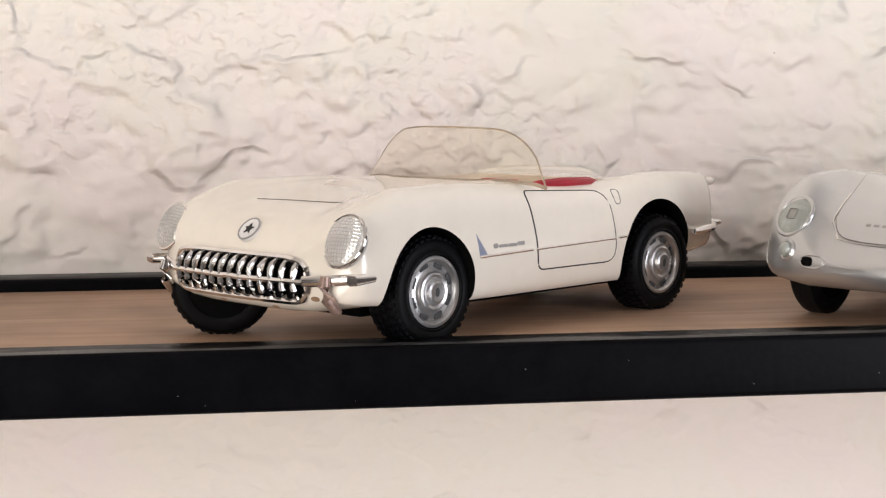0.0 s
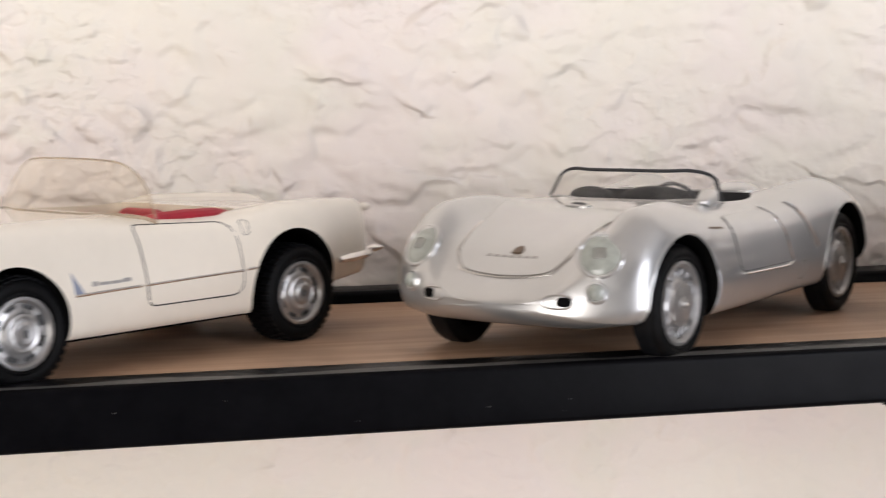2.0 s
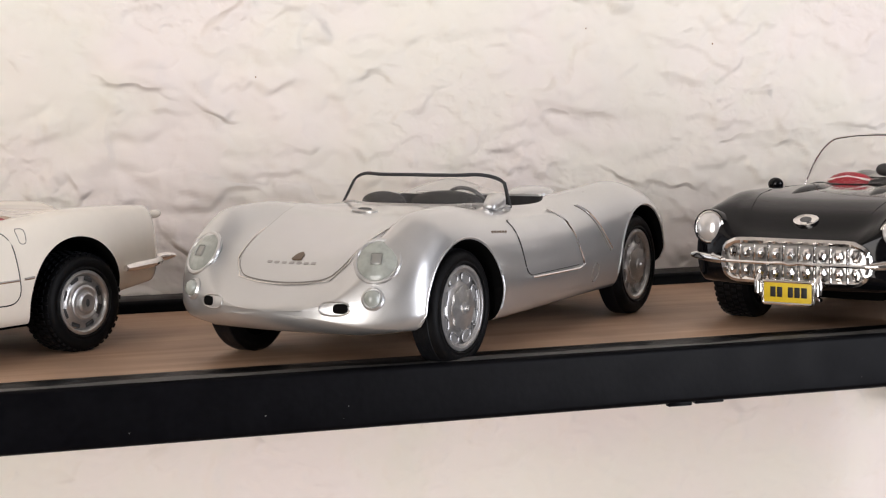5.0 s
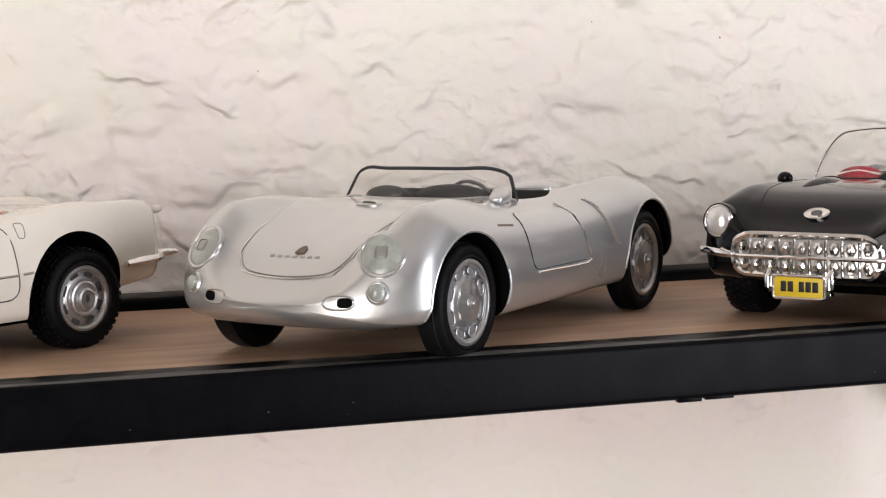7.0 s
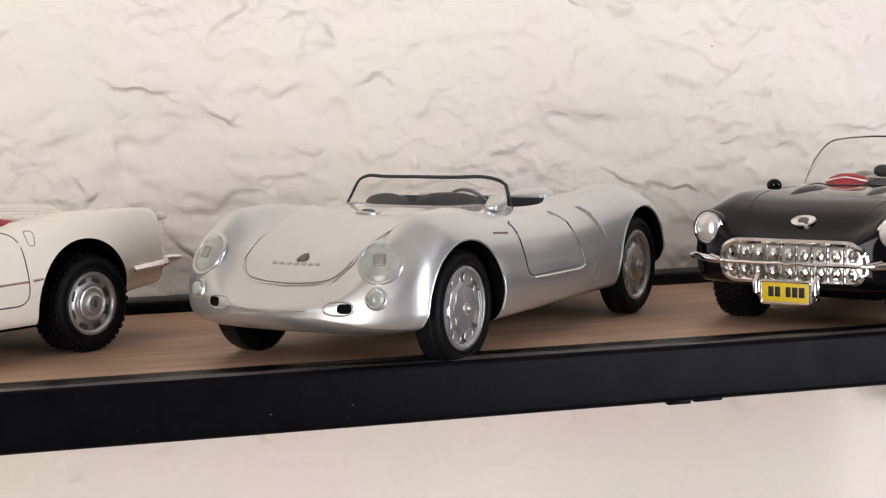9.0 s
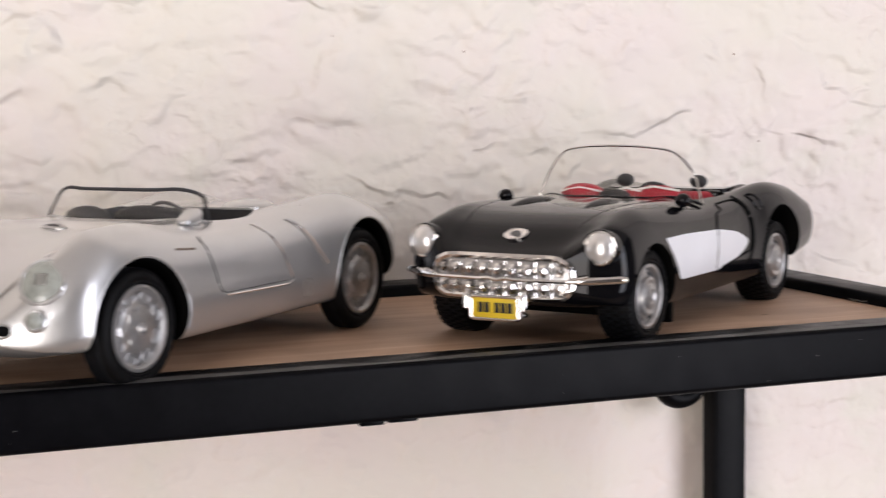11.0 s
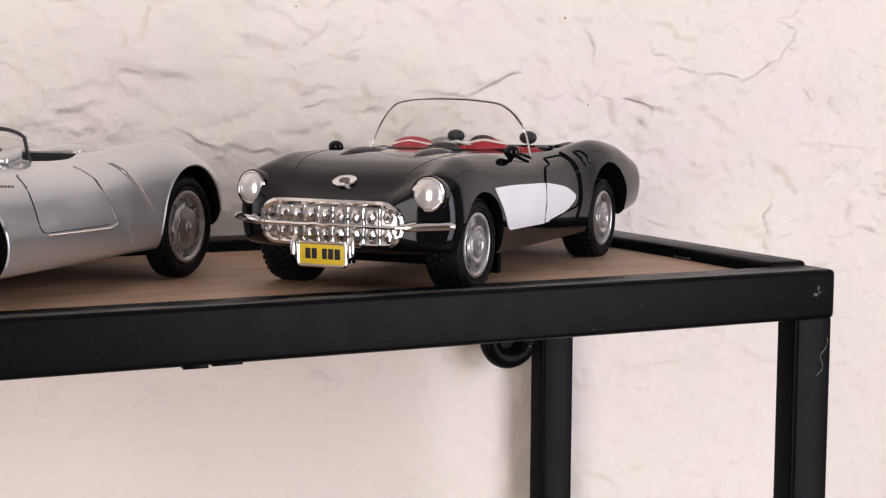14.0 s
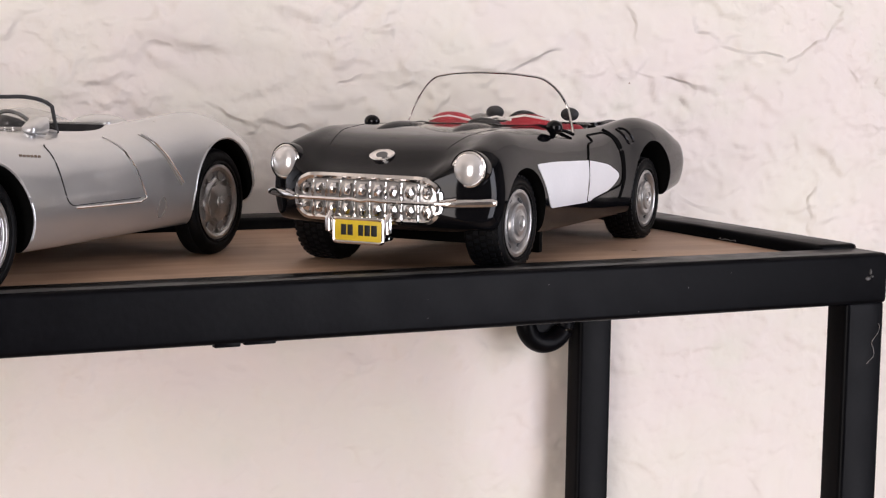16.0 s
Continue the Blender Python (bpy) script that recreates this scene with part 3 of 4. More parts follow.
def oval(a, b, n=32, power=2.0, cx=0.0, cy=0.0, turn=0.0):
    out = []
    for k in range(n):
        t = k * math.tau / n
        c, s = math.cos(t), math.sin(t)
        x, y = a * math.copysign(abs(c) ** (2 / power), c), b * math.copysign(abs(s) ** (2 / power), s)
        out.append((cx + x * math.cos(turn) - y * math.sin(turn), cy + x * math.sin(turn) + y * math.cos(turn)))
    return out


def wheel(car, u, s, outer, R, width, rim, kind, chunky):
    """A wheel: rim dish, tyre, tread, hub cap and its openings."""
    m = pose(u * MM, outer * s * MM, R * MM, 0, 0, 0 if s > 0 else 180)
    dish = revolve([(rim + 0.5, -width * 0.9), (rim + 0.5, -0.5), (rim + 0.3, 0.0), (rim - 0.5, 0.1), (rim - 1.0, -0.3), (rim - 1.3, -1.5), (rim * 0.66, -1.3), (rim * 0.60, -0.8),
                    (rim * 0.56, -0.2), (0, -0.1)], 56)
    w = part("wheel", dish, RIM, car, "silver wheel rim in a black rubber tyre", MM, 40, m)
    tw = width
    tyre = revolve([(rim + 0.2, -tw + 0.6), (rim + 0.3, -0.4), (rim + 0.9, 0.35), (rim + 1.5, 0.15), (rim + 1.9, 0.40), (R - 1.7, 0.35), (R - 0.9, -0.1), (R - 0.2, -0.9), (R, -2.0),
                    (R, -tw + 2.0), (R - 0.6, -tw + 0.7), (R - 1.8, -tw), (rim + 0.2, -tw + 0.6)], 72)
    part("tyre", tyre, RUBBER, w, "black rubber tyre", MM, 50)
    part("drum", revolve([(0, -tw + 1.2), (rim * 0.4, -tw + 1.4), (rim + 0.4, -tw + 1.0), (rim + 0.4, -tw + 2.5)], 32), WELL, w, "black inner drum", MM)
    bm = bmesh.new()
    if not chunky:      # plain ribs round the tread
        for y in (-2.6, -4.2, -5.8):
            add_revolve(bm, [(R - 0.2, y - 0.9), (R + 0.12, y - 0.75), (R + 0.12, y + 0.75), (R - 0.2, y + 0.9)], 72)
    n = 40 if chunky else 0
    rows = 4 if chunky else 3
    for k in range(n):
        for j in range(rows + (1 if chunky else 0)):
            a = (k + 0.5 * (j % 2)) * math.tau / n
            y = -1.5 - (tw - 3.0) * (j + 0.5) / rows
            hgt, wd, ln = (0.32, (tw - 3.0) / rows * 0.36, math.pi * R / n * 0.62) if chunky else (0.10, (tw - 3.0) / rows * 0.40, math.pi * R / n * 0.8)
            mat = pose(0, 0, 0, 0, -math.degrees(a), 0)
            rr = R - 0.2
            if j == rows:       # shoulder lugs
                y, rr, wd, hgt = -0.75, R - 0.62, 0.55, 0.25
            vs = bmesh.ops.create_cube(bm, size=1)["verts"]
            for v in vs:
                v.co = mat @ Vector((rr + (v.co.x + 0.5) * (hgt + 0.2), y + v.co.y * 2 * wd, v.co.z * 2 * ln * (0.9 if v.co.x > 0 else 1.0)))
    tagged(part("tread", bm, TREAD, w, "blocky black tread", MM, 30), kind="stuff")
    if kind == "slotted":           # steel wheel with a ring of square slots
        for k in range(8):
            a = (k + 0.5) * math.tau / 8
            b = bmesh.new()
            mt = pose(0, 0, 0, 0, -math.degrees(a), 0)
            add_box(b, rim * 0.70, rim * 0.83, -1.65, -1.08, -rim * 0.17, rim * 0.17, 0.18)
            bmesh.ops.transform(b, matrix=mt, verts=b.verts)
            part("slot", b, RIM_DARK, w, "dark square opening", MM)
        part("hub_cap", revolve([(rim * 0.58, -0.5), (rim * 0.56, 0.1), (rim * 0.50, 0.35), (rim * 0.42, 0.05), (rim * 0.36, 0.15), (rim * 0.33, 0.9), (rim * 0.27, 1.2), (rim * 0.20, 1.1), (0, 1.05)], 40), RIM, w, "", MM, 30)
        part("axle_hole", revolve([(0, 1.25), (rim * 0.09, 1.22), (rim * 0.10, 0.9)], 16, Matrix.Diagonal((0.8, 1, 1.4, 1))), RIM_DARK, w, "", MM)
    elif kind == "scalloped":       # alloy-like wheel with rounded openings and a lobed hub
        for k in range(8):
            a = (k + 0.5) * math.tau / 8
            mt = pose(0, 0, 0, 0, -math.degrees(a), 0)
            o = [mt @ Vector((rim * 0.75 + rim * 0.12 * math.cos(q * math.tau / 20), -1.0, rim * 0.20 * math.copysign(abs(math.sin(q * math.tau / 20)) ** 0.8, math.sin(q * math.tau / 20)))) for q in range(20)]
            part("opening_rim", tube(o, 0.28, 6, True), RIM_SHADE, w, "", MM)
            b = revolve([(0, -1.12), (1, -1.15), (1.05, -1.5)], 16, mt @ pose(rim * 0.75, 0, 0) @ Matrix.Diagonal((rim * 0.10, 1, rim * 0.18, 1)))
            part("opening", b, RIM_SHADE, w, "rounded recess with its shade painted grey", MM)
        for k, y in ((0.90, -0.75), (0.96, -0.25)):     # stepped outer rim
            ringpts = [(rim * k * math.cos(q * math.tau / 48), y, rim * k * math.sin(q * math.tau / 48)) for q in range(48)]
            part("rim_step", tube(ringpts, 0.34, 8, True), RIM, w, "", MM)
        lob = []
        b = bmesh.new()
        for k in range(60):
            a = k * math.tau / 60
            r = rim * (0.54 + 0.04 * math.cos(8 * a))
            lob.append((r * math.cos(a), r * math.sin(a)))
        v0, v1 = [b.verts.new((x, -0.6, z)) for x, z in lob], [b.verts.new((x * 0.94, 0.15, z * 0.94)) for x, z in lob]
        v2, v3 = [b.verts.new((x * 0.45, 0.5, z * 0.45)) for x, z in lob], [b.verts.new((x * 0.30, 0.6, z * 0.30)) for x, z in lob]
        for p, q in ((v0, v1), (v1, v2), (v2, v3)):
            for k in range(60):
                b.faces.new((p[k], p[(k + 1) % 60], q[(k + 1) % 60], q[k]))
        b.faces.new(v3)
        part("hub_cap", b, RIM, w, "", MM, 25)
        part("hub_nut", revolve([(rim * 0.17, 0.5), (rim * 0.15, 1.0), (rim * 0.07, 1.25), (rim * 0.055, 2.0), (0, 2.15)], 24), RIM, w, "", MM, 30)
    else:                           # dished cap with short slots
        for k in range(6):
            a = k * math.tau / 6
            b = bmesh.new()
            add_box(b, rim * 0.71, rim * 0.80, -1.6, -1.12, -rim * 0.16, rim * 0.16, 0.15)
            bmesh.ops.transform(b, matrix=pose(0, 0, 0, 0, -math.degrees(a), 0), verts=b.verts)
            part("slot", b, RIM_DARK, w, "dark narrow opening", MM)
        part("hub_cap", revolve([(rim * 0.64, -0.6), (rim * 0.61, 0.2), (rim * 0.54, 0.45), (rim * 0.46, 0.2), (rim * 0.40, 0.25), (rim * 0.36, 0.8), (rim * 0.24, 1.0), (rim * 0.20, 0.75), (rim * 0.12, 0.8), (rim * 0.09, 1.15), (0, 1.2)], 40), RIM, w, "", MM, 30)
    return w


def windscreen(car, base_u, top_u, half, z0, height, bow, power, glass, frame_mat, frame_r, base_mat=None, lean_ends=0.0, low=None):
    """A bowed clear screen: a thick pane with a rim along its free edge."""
    n, rows = 48, 8
    t = 0.55

    def at(k, j, off):
        a = -1 + 2 * k / n
        v = half * a
        zt = height * max(1 - abs(a) ** power[0], 0.0) ** (1 / power[1])
        f = j / rows
        ub, ut = base_u - bow * a * a, top_u - bow * 0.8 * a * a
        x = ub + (ut - ub) * f * zt / height
        y = v * (1 - lean_ends * f * zt / height)
        return Vector((x - off, y, z0(v) + zt * f))
    bm = bmesh.new()
    g = [[[bm.verts.new(at(k, j, o)) for j in range(rows + 1)] for k in range(n + 1)] for o in (0, t)]
    for k in range(n):
        for j in range(rows):
            bm.faces.new((g[0][k][j], g[0][k + 1][j], g[0][k + 1][j + 1], g[0][k][j + 1]))
            bm.faces.new((g[1][k][j], g[1][k][j + 1], g[1][k + 1][j + 1], g[1][k + 1][j]))
        bm.faces.new((g[0][k][rows], g[0][k + 1][rows], g[1][k + 1][rows], g[1][k][rows]))
        bm.faces.new((g[0][k][0], g[1][k][0], g[1][k + 1][0], g[0][k + 1][0]))
    for k in (0, n):
        for j in range(rows):
            bm.faces.new((g[0][k][j], g[0][k][j + 1], g[1][k][j + 1], g[1][k][j]))
    bmesh.ops.remove_doubles(bm, verts=bm.verts, dist=0.01)
    pane = part("windscreen", bm, glass, car, "clear plastic windscreen", MM, 50)
    pane.visible_shadow = False
    edge = [at(k, rows, t / 2) for k in range(n + 1)]
    part("screen_frame", tube(edge, frame_r, 8), frame_mat, pane, "", MM)
    if base_mat:
        part("screen_base", tube([at(k, 0, t / 2) + Vector((0, 0, 0.1)) for k in range(n + 1)], 0.55, 6), base_mat, pane, "", MM)
    return pane


def seat(car, u, v, z, mat, wide=9.5, high=17, lean=8):
    bm = bmesh.new()
    add_box(bm, u - 2, u + 15, v - wide, v + wide, z, z + 5, 1.8, 3)
    part("seat", bm, mat, car, "", MM)
    bm = bmesh.new()
    add_box(bm, -2.6, 2.6, -wide, wide, 0, high, 2.4, 4)
    for x in bm.verts:
        k = x.co.z / high
        x.co.y *= 1 - 0.28 * k ** 4
    bmesh.ops.transform(bm, matrix=pose(u - 3, v, z + 1, 0, -lean, 0), verts=bm.verts)
    part("backrest", bm, mat, car, "", MM)


def steering(car, u, v, z, r, mat, spoke, tilt=62):
    m = facing((u, v, z), (-math.sin(radians(tilt)), 0, math.cos(radians(tilt))), (1, 0, 0))
    ring = [m @ Vector((r * math.cos(k * math.tau / 36), 0, r * math.sin(k * math.tau / 36))) for k in range(36)]
    w = part("steering_wheel", tube(ring, 0.55, 8, True), mat, car, "", MM)
    for k in range(3):
        a = k * math.tau / 3 + 0.5
        part("spoke", tube([m @ Vector((0, -0.3, 0)), m @ Vector((r * math.cos(a), 0, r * math.sin(a)))], 0.45, 6), spoke, w, "", MM)
    part("column", tube([m @ Vector((0, 0.3, 0)), m @ Vector((0, -9, 0))], 0.9, 8), mat, w, "", MM)


def lamp(car, place, normal, r, depth, lens, ring, ring_r=0.5, squash=1.0, turn=0.0, name="headlight", label="", inside=None):
    m = facing(place, normal) @ pose(0, 0, 0, 0, turn, 0) @ Matrix.Diagonal((squash, 1, 1, 1))
    prof = [(r * math.cos(k * math.pi / 20), depth * math.sin(k * math.pi / 20)) for k in range(10)] + [(0, depth)]
    l = part(name, revolve([(r, -1.5)] + prof, 40, m), lens, car, label, MM)
    pts = [m @ Vector((r * 1.03 * math.cos(k * math.tau / 44), 0.1, r * 1.03 * math.sin(k * math.tau / 44))) for k in range(44)]
    part("bezel", tube(pts, ring_r, 8, True), ring, l, "", MM)
    if inside:
        inside(l, m)
    return l


def ribs(mat, r, depth, rows, gap=0.0):
    """Rows of raised ribs on a lens."""
    def f(l, m):
        bm = bmesh.new()
        for j in range(rows):
            z = r * (-0.86 + 1.72 * j / (rows - 1))
            half = math.sqrt(max(r * r - z * z, 0)) * 0.92
            pts = []
            for k in range(13):
                x = -half + 2 * half * k / 12
                pts.append(Vector((x, depth * math.sqrt(max(1 - (x * x + z * z) / (r * r), 0)) + 0.06, z)))
            add_tube(bm, [m @ q for q in pts], 0.15, 5)
            add_tube(bm, [m @ Vector((q.z, q.y, q.x)) for q in pts], 0.15, 5)
        part("lens_ribs", bm, mat, l, "", MM)
    return f


def bars(ray, parts, mat, car, name, label, h=0.12):
    """Flat bars in place of lettering."""
    bm = bmesh.new()
    for x0, x1, z0, z1 in parts:
        b = decal(ray, dense(rounded([(x0, z0), (x1, z0), (x1, z1), (x0, z1)], min(abs(x1 - x0), abs(z1 - z0)) * 0.3, 2), 1.5), h, 2, 0.1)
        me = bpy.data.meshes.new("temp")
        b.to_mesh(me)
        b.free()
        bm.from_mesh(me)
        bpy.data.meshes.remove(me)
    return part(name, bm, mat, car, label, MM)


def blob(place, sx, sy, sz, m=None):
    bm = bmesh.new()
    bmesh.ops.create_uvsphere(bm, u_segments=20, v_segments=12, radius=1)
    bmesh.ops.transform(bm, matrix=(m or Matrix.Translation(place)) @ Matrix.Diagonal((sx, sy, sz, 1)), verts=bm.verts)
    return bm


def underside(car, u0, u1, half):
    part("chassis", box(u0, u1, -half, half, 6.5, 13, 1.5), WELL, car, "black underside", MM)


def side_ray(shape, s):
    return lambda u, w: shape.side(u, w, s)


# ---- cream roadster ----
def cream_roadster():
    car = tagged(new("model_car"), "cream model roadster with chrome grille and red interior on the board", "model car", "model cars on the shelf")
    S = Shape(-90, 89, curve_through((-90, 27), (-70, 31.5), (-46, 35.5), (-15, 35), (20, 35.5), (50, 36.8), (75, 38.6), (89, 38.5)),
              curve_through((-90, 33), (-75, 36.5), (-40, 39), (0, 40.5), (15, 40.8), (45, 39.6), (67, 36.8), (78, 34.4), (84, 31.2), (86.5, 27.5), (89, 25)),
              curve_through((-90, 38.8), (-72, 40.2), (-45, 41), (-20, 38.5), (10, 39.2), (40, 41.2), (62, 41.2), (78, 37), (89, 33)),
              curve_through((-90, 26), (-45, 26), (0, 25), (50, 25), (89, 22)), curve_through((-90, 17.5), (-60, 15.5), (-30, 11), (35, 11.2), (60, 11.8), (89, 10.6)),
              18.5, 26, 11, 9, 3.6, 9, crown_at=0.83, mid=0.3, nose_power=(2.8, 5), chin=6.0)
    wells = [well(u, r, z, s, 16) for u, s, r, z in ((55.6, 1, 17.6, 13.6), (-43.2, 1, 17.7, 15.7), (-43.2, -1, 17.7, 15.7))] + [well(60, 17.0, 10.6, -1, 10)]
    cockpit = pit(rounded([(13, -27), (13, 27), (-27, 27), (-31, 20), (-31, -20), (-27, -27)], 4), 18)
    b2 = S.bm.copy()
    part("body", carve(b2, [(w, 1) for w in wells] + [(cockpit, 2)], [CREAM, WELL, CREAM_TRIM]), [CREAM, WELL, CREAM_TRIM], car, "cream painted body", MM, 32)
    underside(car, -70, 60, 15)
    for u, s in ((50.8, 1), (-46.6, 1), (-46.6, -1)):
        wheel(car, u, s, 33.0, 14.1, 11.5, 8.9, "slotted", True)
    # the other front wheel stands turned on its loose axle
    loose = wheel(car, 68, -1, 27.0, 13.6, 9.0, 9.0, "slotted", True)
    loose.matrix_basis = pose(69.5 * MM, -29.0 * MM, 13.6 * MM, 0, 0, 180 - 44)
    for s in (1, -1):
        side = side_ray(S, s)
        door = dense(rounded([(12.2, 16.8), (15.2, 38.2), (-20.0, 36.8), (-22.4, 16.6)], [2.5, 2, 6, 5]), 2.0)
        d = part("door", decal(side, door, 0.16, 8), CREAM, car, "cream door", MM, 60)
        part("door_gap", seam(side, door, 0.30, h=-0.05), SEAM if s > 0 else SEAM_SOFT, d, "dark gap round the door", MM)
        strip = dense([(37.0, 22.2), (15.2, 22.6)], 2, False)
        part("side_strip", seam(side, strip, 0.42, False, 0.05), CHROME, car, "thin chrome side strip", MM)
        strip = dense([(13.8, 22.6), (-21.4, 23.2)], 2, False)
        part("door_strip", seam(side, strip, 0.38, False, 0.18), CHROME, d, "thin chrome side strip", MM)
        strip = dense([(-23.0, 23.3), (-26.5, 23.5)], 2, False)
        part("side_strip", seam(side, strip, 0.42, False, 0.05), CHROME, car, "thin chrome side strip", MM)
        part("side_spear", decal(side, dense([(38.2, 28.2), (34.0, 22.6), (37.0, 22.3)], 1.2), 0.12, 3, 0.1), BLUE_GREY, car, "small blue-grey spear emblem", MM)
        bars(side, [(31.4, 29.6, 24.0, 25.3), (29.2, 25.6, 24.1, 24.9), (25.3, 21.8, 24.1, 24.9), (21.5, 18.6, 24.2, 25.2)], GREY_INK, car, "script_bars", "small grey script along the wing")
        # lamps, bumper halves, rear trim
        p, n = S.front(34.2 * s, 29.4)
        lamp(car, p + n * -0.3, (0.90, 0.12 * s, 0.42), 6.5, 2.3, LAMP_LENS, CHROME, 0.5, 0.90, 0, label="chrome headlight with a ribbed mesh lens", inside=ribs(PEARL, 6.4, 2.3, 13))
        line = []
        for k in range(13):
            v = 24.5 + 16.2 * k / 12
            q, nn = S.front(v * s, 19.5)
            line.append((q.x + 1.0 - 0.15 * k, v * s, 19.3 + 0.10 * k))
        line.append((line[-1][0] - 6, 41.2 * s, 20.6))
        bmp = part("bumper", tube(line, [1.4] * 12 + [1.3, 0.8], 10, flat=0.8), CHROME, car, "chrome bumper bar", MM)
        q, nn = S.front(31.5 * s, 18.5)
        post = [(q.x + 1.6, 31.5 * s, 20.8), (q.x + 2.2, 31.6 * s, 18.5), (q.x + 1.6, 31.9 * s, 15.5), (q.x - 0.6, 32.4 * s, 12.6), (q.x - 2.0, 32.6 * s, 11.8)]
        part("overrider", tube(post, [1.3, 1.7, 1.6, 1.3, 0.7], 12, flat=0.9), WORN_CHROME if s > 0 else CHROME, bmp, "worn brownish overrider" if s > 0 else "", MM)
        tail = []
        for k in range(8):
            u = -62 - 35 * k / 7
            q, nn = S.side(max(u, -86), 22.5, s)
            tail.append(q + nn * 0.9 + Vector((min(u + 86, 0) * 0.8, 0, 0.3 * k / 7)))
        part("rear_bumper", tube(tail, [0.9] + [1.25] * 6 + [0.7], 10), CHROME, car, "chrome rear bumper tip", MM)
        # raised fin end with its lamp
        q, nn = S.side(-80, 37.0, s)
        part("tail_lamp", blob(None, 2.4, 1.5, 1.3, pose(-84.0, 23.8 * s, 36.6, 0, 3, -9 * s)), CREAM, car, "small cream tail lamp cap", MM)
        f = dense(rounded([(-26, 36.8), (-22.8, 37.0), (-23.2, 32.8), (-25.4, 32.8)], 1.2), 1.0)
        part("filler_flap", seam(side, f, 0.14, h=0.0), SEAM_SOFT, car, "", MM)
    # bonnet seam, badge, grille
    hood = dense([(69.0, -15), (67.4, -8), (66.8, 0), (67.2, 9), (67.8, 17)], 2, False)
    part("bonnet_seam", seam(S.top, hood, 0.16, False, 0.02), SEAM_SOFT, car, "fine bonnet seam", MM)
    p, n = S.front(0, 30.3)
    m = facing(p + n * 0.1, n)
    bd = part("nose_badge", revolve([(3.5, -0.6), (3.5, 0.25), (3.2, 0.45), (2.8, 0.3), (0, 0.35)], 32, m), WHITE_TRIM, car, "round white and dark nose badge", MM)
    part("badge_ring", tube([m @ Vector((3.3 * math.cos(k * math.tau / 36), 0.35, 3.3 * math.sin(k * math.tau / 36))) for k in range(36)], 0.28, 6, True), GREY_INK, bd, "", MM)
    bmx = bmesh.new()
    for a in range(5):      # a small dark star
        arm = [(0.0, 1.75), (-0.5, 0.45), (0.0, 0.0), (0.5, 0.45)]
        t = math.tau * a / 5
        ends = [[bmx.verts.new(m @ Vector((x * math.cos(t) - z * math.sin(t), y, x * math.sin(t) + z * math.cos(t)))) for x, z in arm] for y in (0.3, 0.55)]
        bmx.faces.new(ends[0])
        bmx.faces.new(ends[1])
        for k in range(4):
            bmx.faces.new((ends[0][k], ends[0][(k + 1) % 4], ends[1][(k + 1) % 4], ends[1][k]))
    part("badge_mark", bmx, INK, bd, "", MM)
    opening = rounded([(-25.5, 14.2), (25.5, 14.2), (25.5, 24.4), (-25.5, 24.4)], 5, 8)
    g = part("grille", decal(S.front, dense(opening, 2), 0.15, 5), WELL, car, "chrome toothed grille in an oval surround", MM)
    part("grille_surround", seam(S.front, dense(opening, 1.5), 0.85, True, 0.5), CHROME, g, "chrome surround", MM)
    part("grille_bar", seam(S.front, dense([(-25, 19.2), (25, 19.2)], 2, False), 0.75, False, 1.9), CHROME, g, "", MM)
    for k in range(13):
        v = -22.2 + 44.4 * k / 12
        pts, rr = [], []
        for j in range(9):
            w = 14.9 + 8.8 * j / 8
            q, n = S.front(v, w)
            pts.append(q + n * (0.6 + 1.5 * math.sin(math.pi * j / 8)))
            rr.append(0.45 + 0.55 * abs(math.sin(math.pi * j / 4)))
        part("tooth", tube(pts, rr, 8), CHROME, g, "", MM)
    chips = bmesh.new()
    for v, w in ((-8, 12.0), (12, 11.9), (27, 15.0)):
        q, n = S.front(v, w)
        add_revolve(chips, [(0, 0.12), (0.8, 0.1), (1.0, -0.1)], 9, facing(q, n) @ Matrix.Diagonal((1.5, 1, 0.7, 1)))
    part("paint_chips", chips, RUST, car, "small chips in the paint", MM)
    windscreen(car, 18.5, 12.0, 35.2, lambda v: S.top(14, v * 0.86)[0].z - 0.3, 14.6, 9.0, (5.0, 2.4), CREAM_OLD, AMBER_CLEAR, 0.27, AMBER_CLEAR, 0.20)
    # red seats and padded sill, dash
    for v in (-13.5, 13.5):
        seat(car, -21, v, 20, RED, 11.5, 17.5, 10)
    part("cockpit_padding", tube([(9, 27.6, 38.9), (4, 28.0, 39.2), (-6, 28.2, 39.4), (-18, 27.6, 39.2), (-25, 25, 38.8)], [0.8, 1.4, 1.6, 1.5, 0.7], 10), RED, car, "red padded door top", MM)
    part("dashboard", box(8.5, 13.2, -26.8, 26.8, 28, 39.4, 1.5, 3), CREAM_TRIM, car, "cream dashboard", MM)
    steering(car, 3, 13, 33, 6.0, WHITE_TRIM, CHROME)
    car.matrix_world = pose(0.2389, 0.0706, 0, 0, 0, -142.5)
    return car


# ---- silver spyder ----
def mirror_pod(u, v, z):
    """A wedge-shaped mirror pod, blunt at the back and drawn out to the front."""
    bm = bmesh.new()
    add_box(bm, -4.2, 4.6, -3.0, 3.0, -2.2, 2.8, 1.6, 4)
    for x in bm.verts:
        k = (x.co.x + 4.2) / 8.8
        x.co.z = -2.0 + (x.co.z + 2.0) * (1 - 0.62 * k)
        x.co.y *= 1 - 0.35 * k
    bmesh.ops.transform(bm, matrix=pose(u, v, z, 0, 0, 12), verts=bm.verts)
    return bm


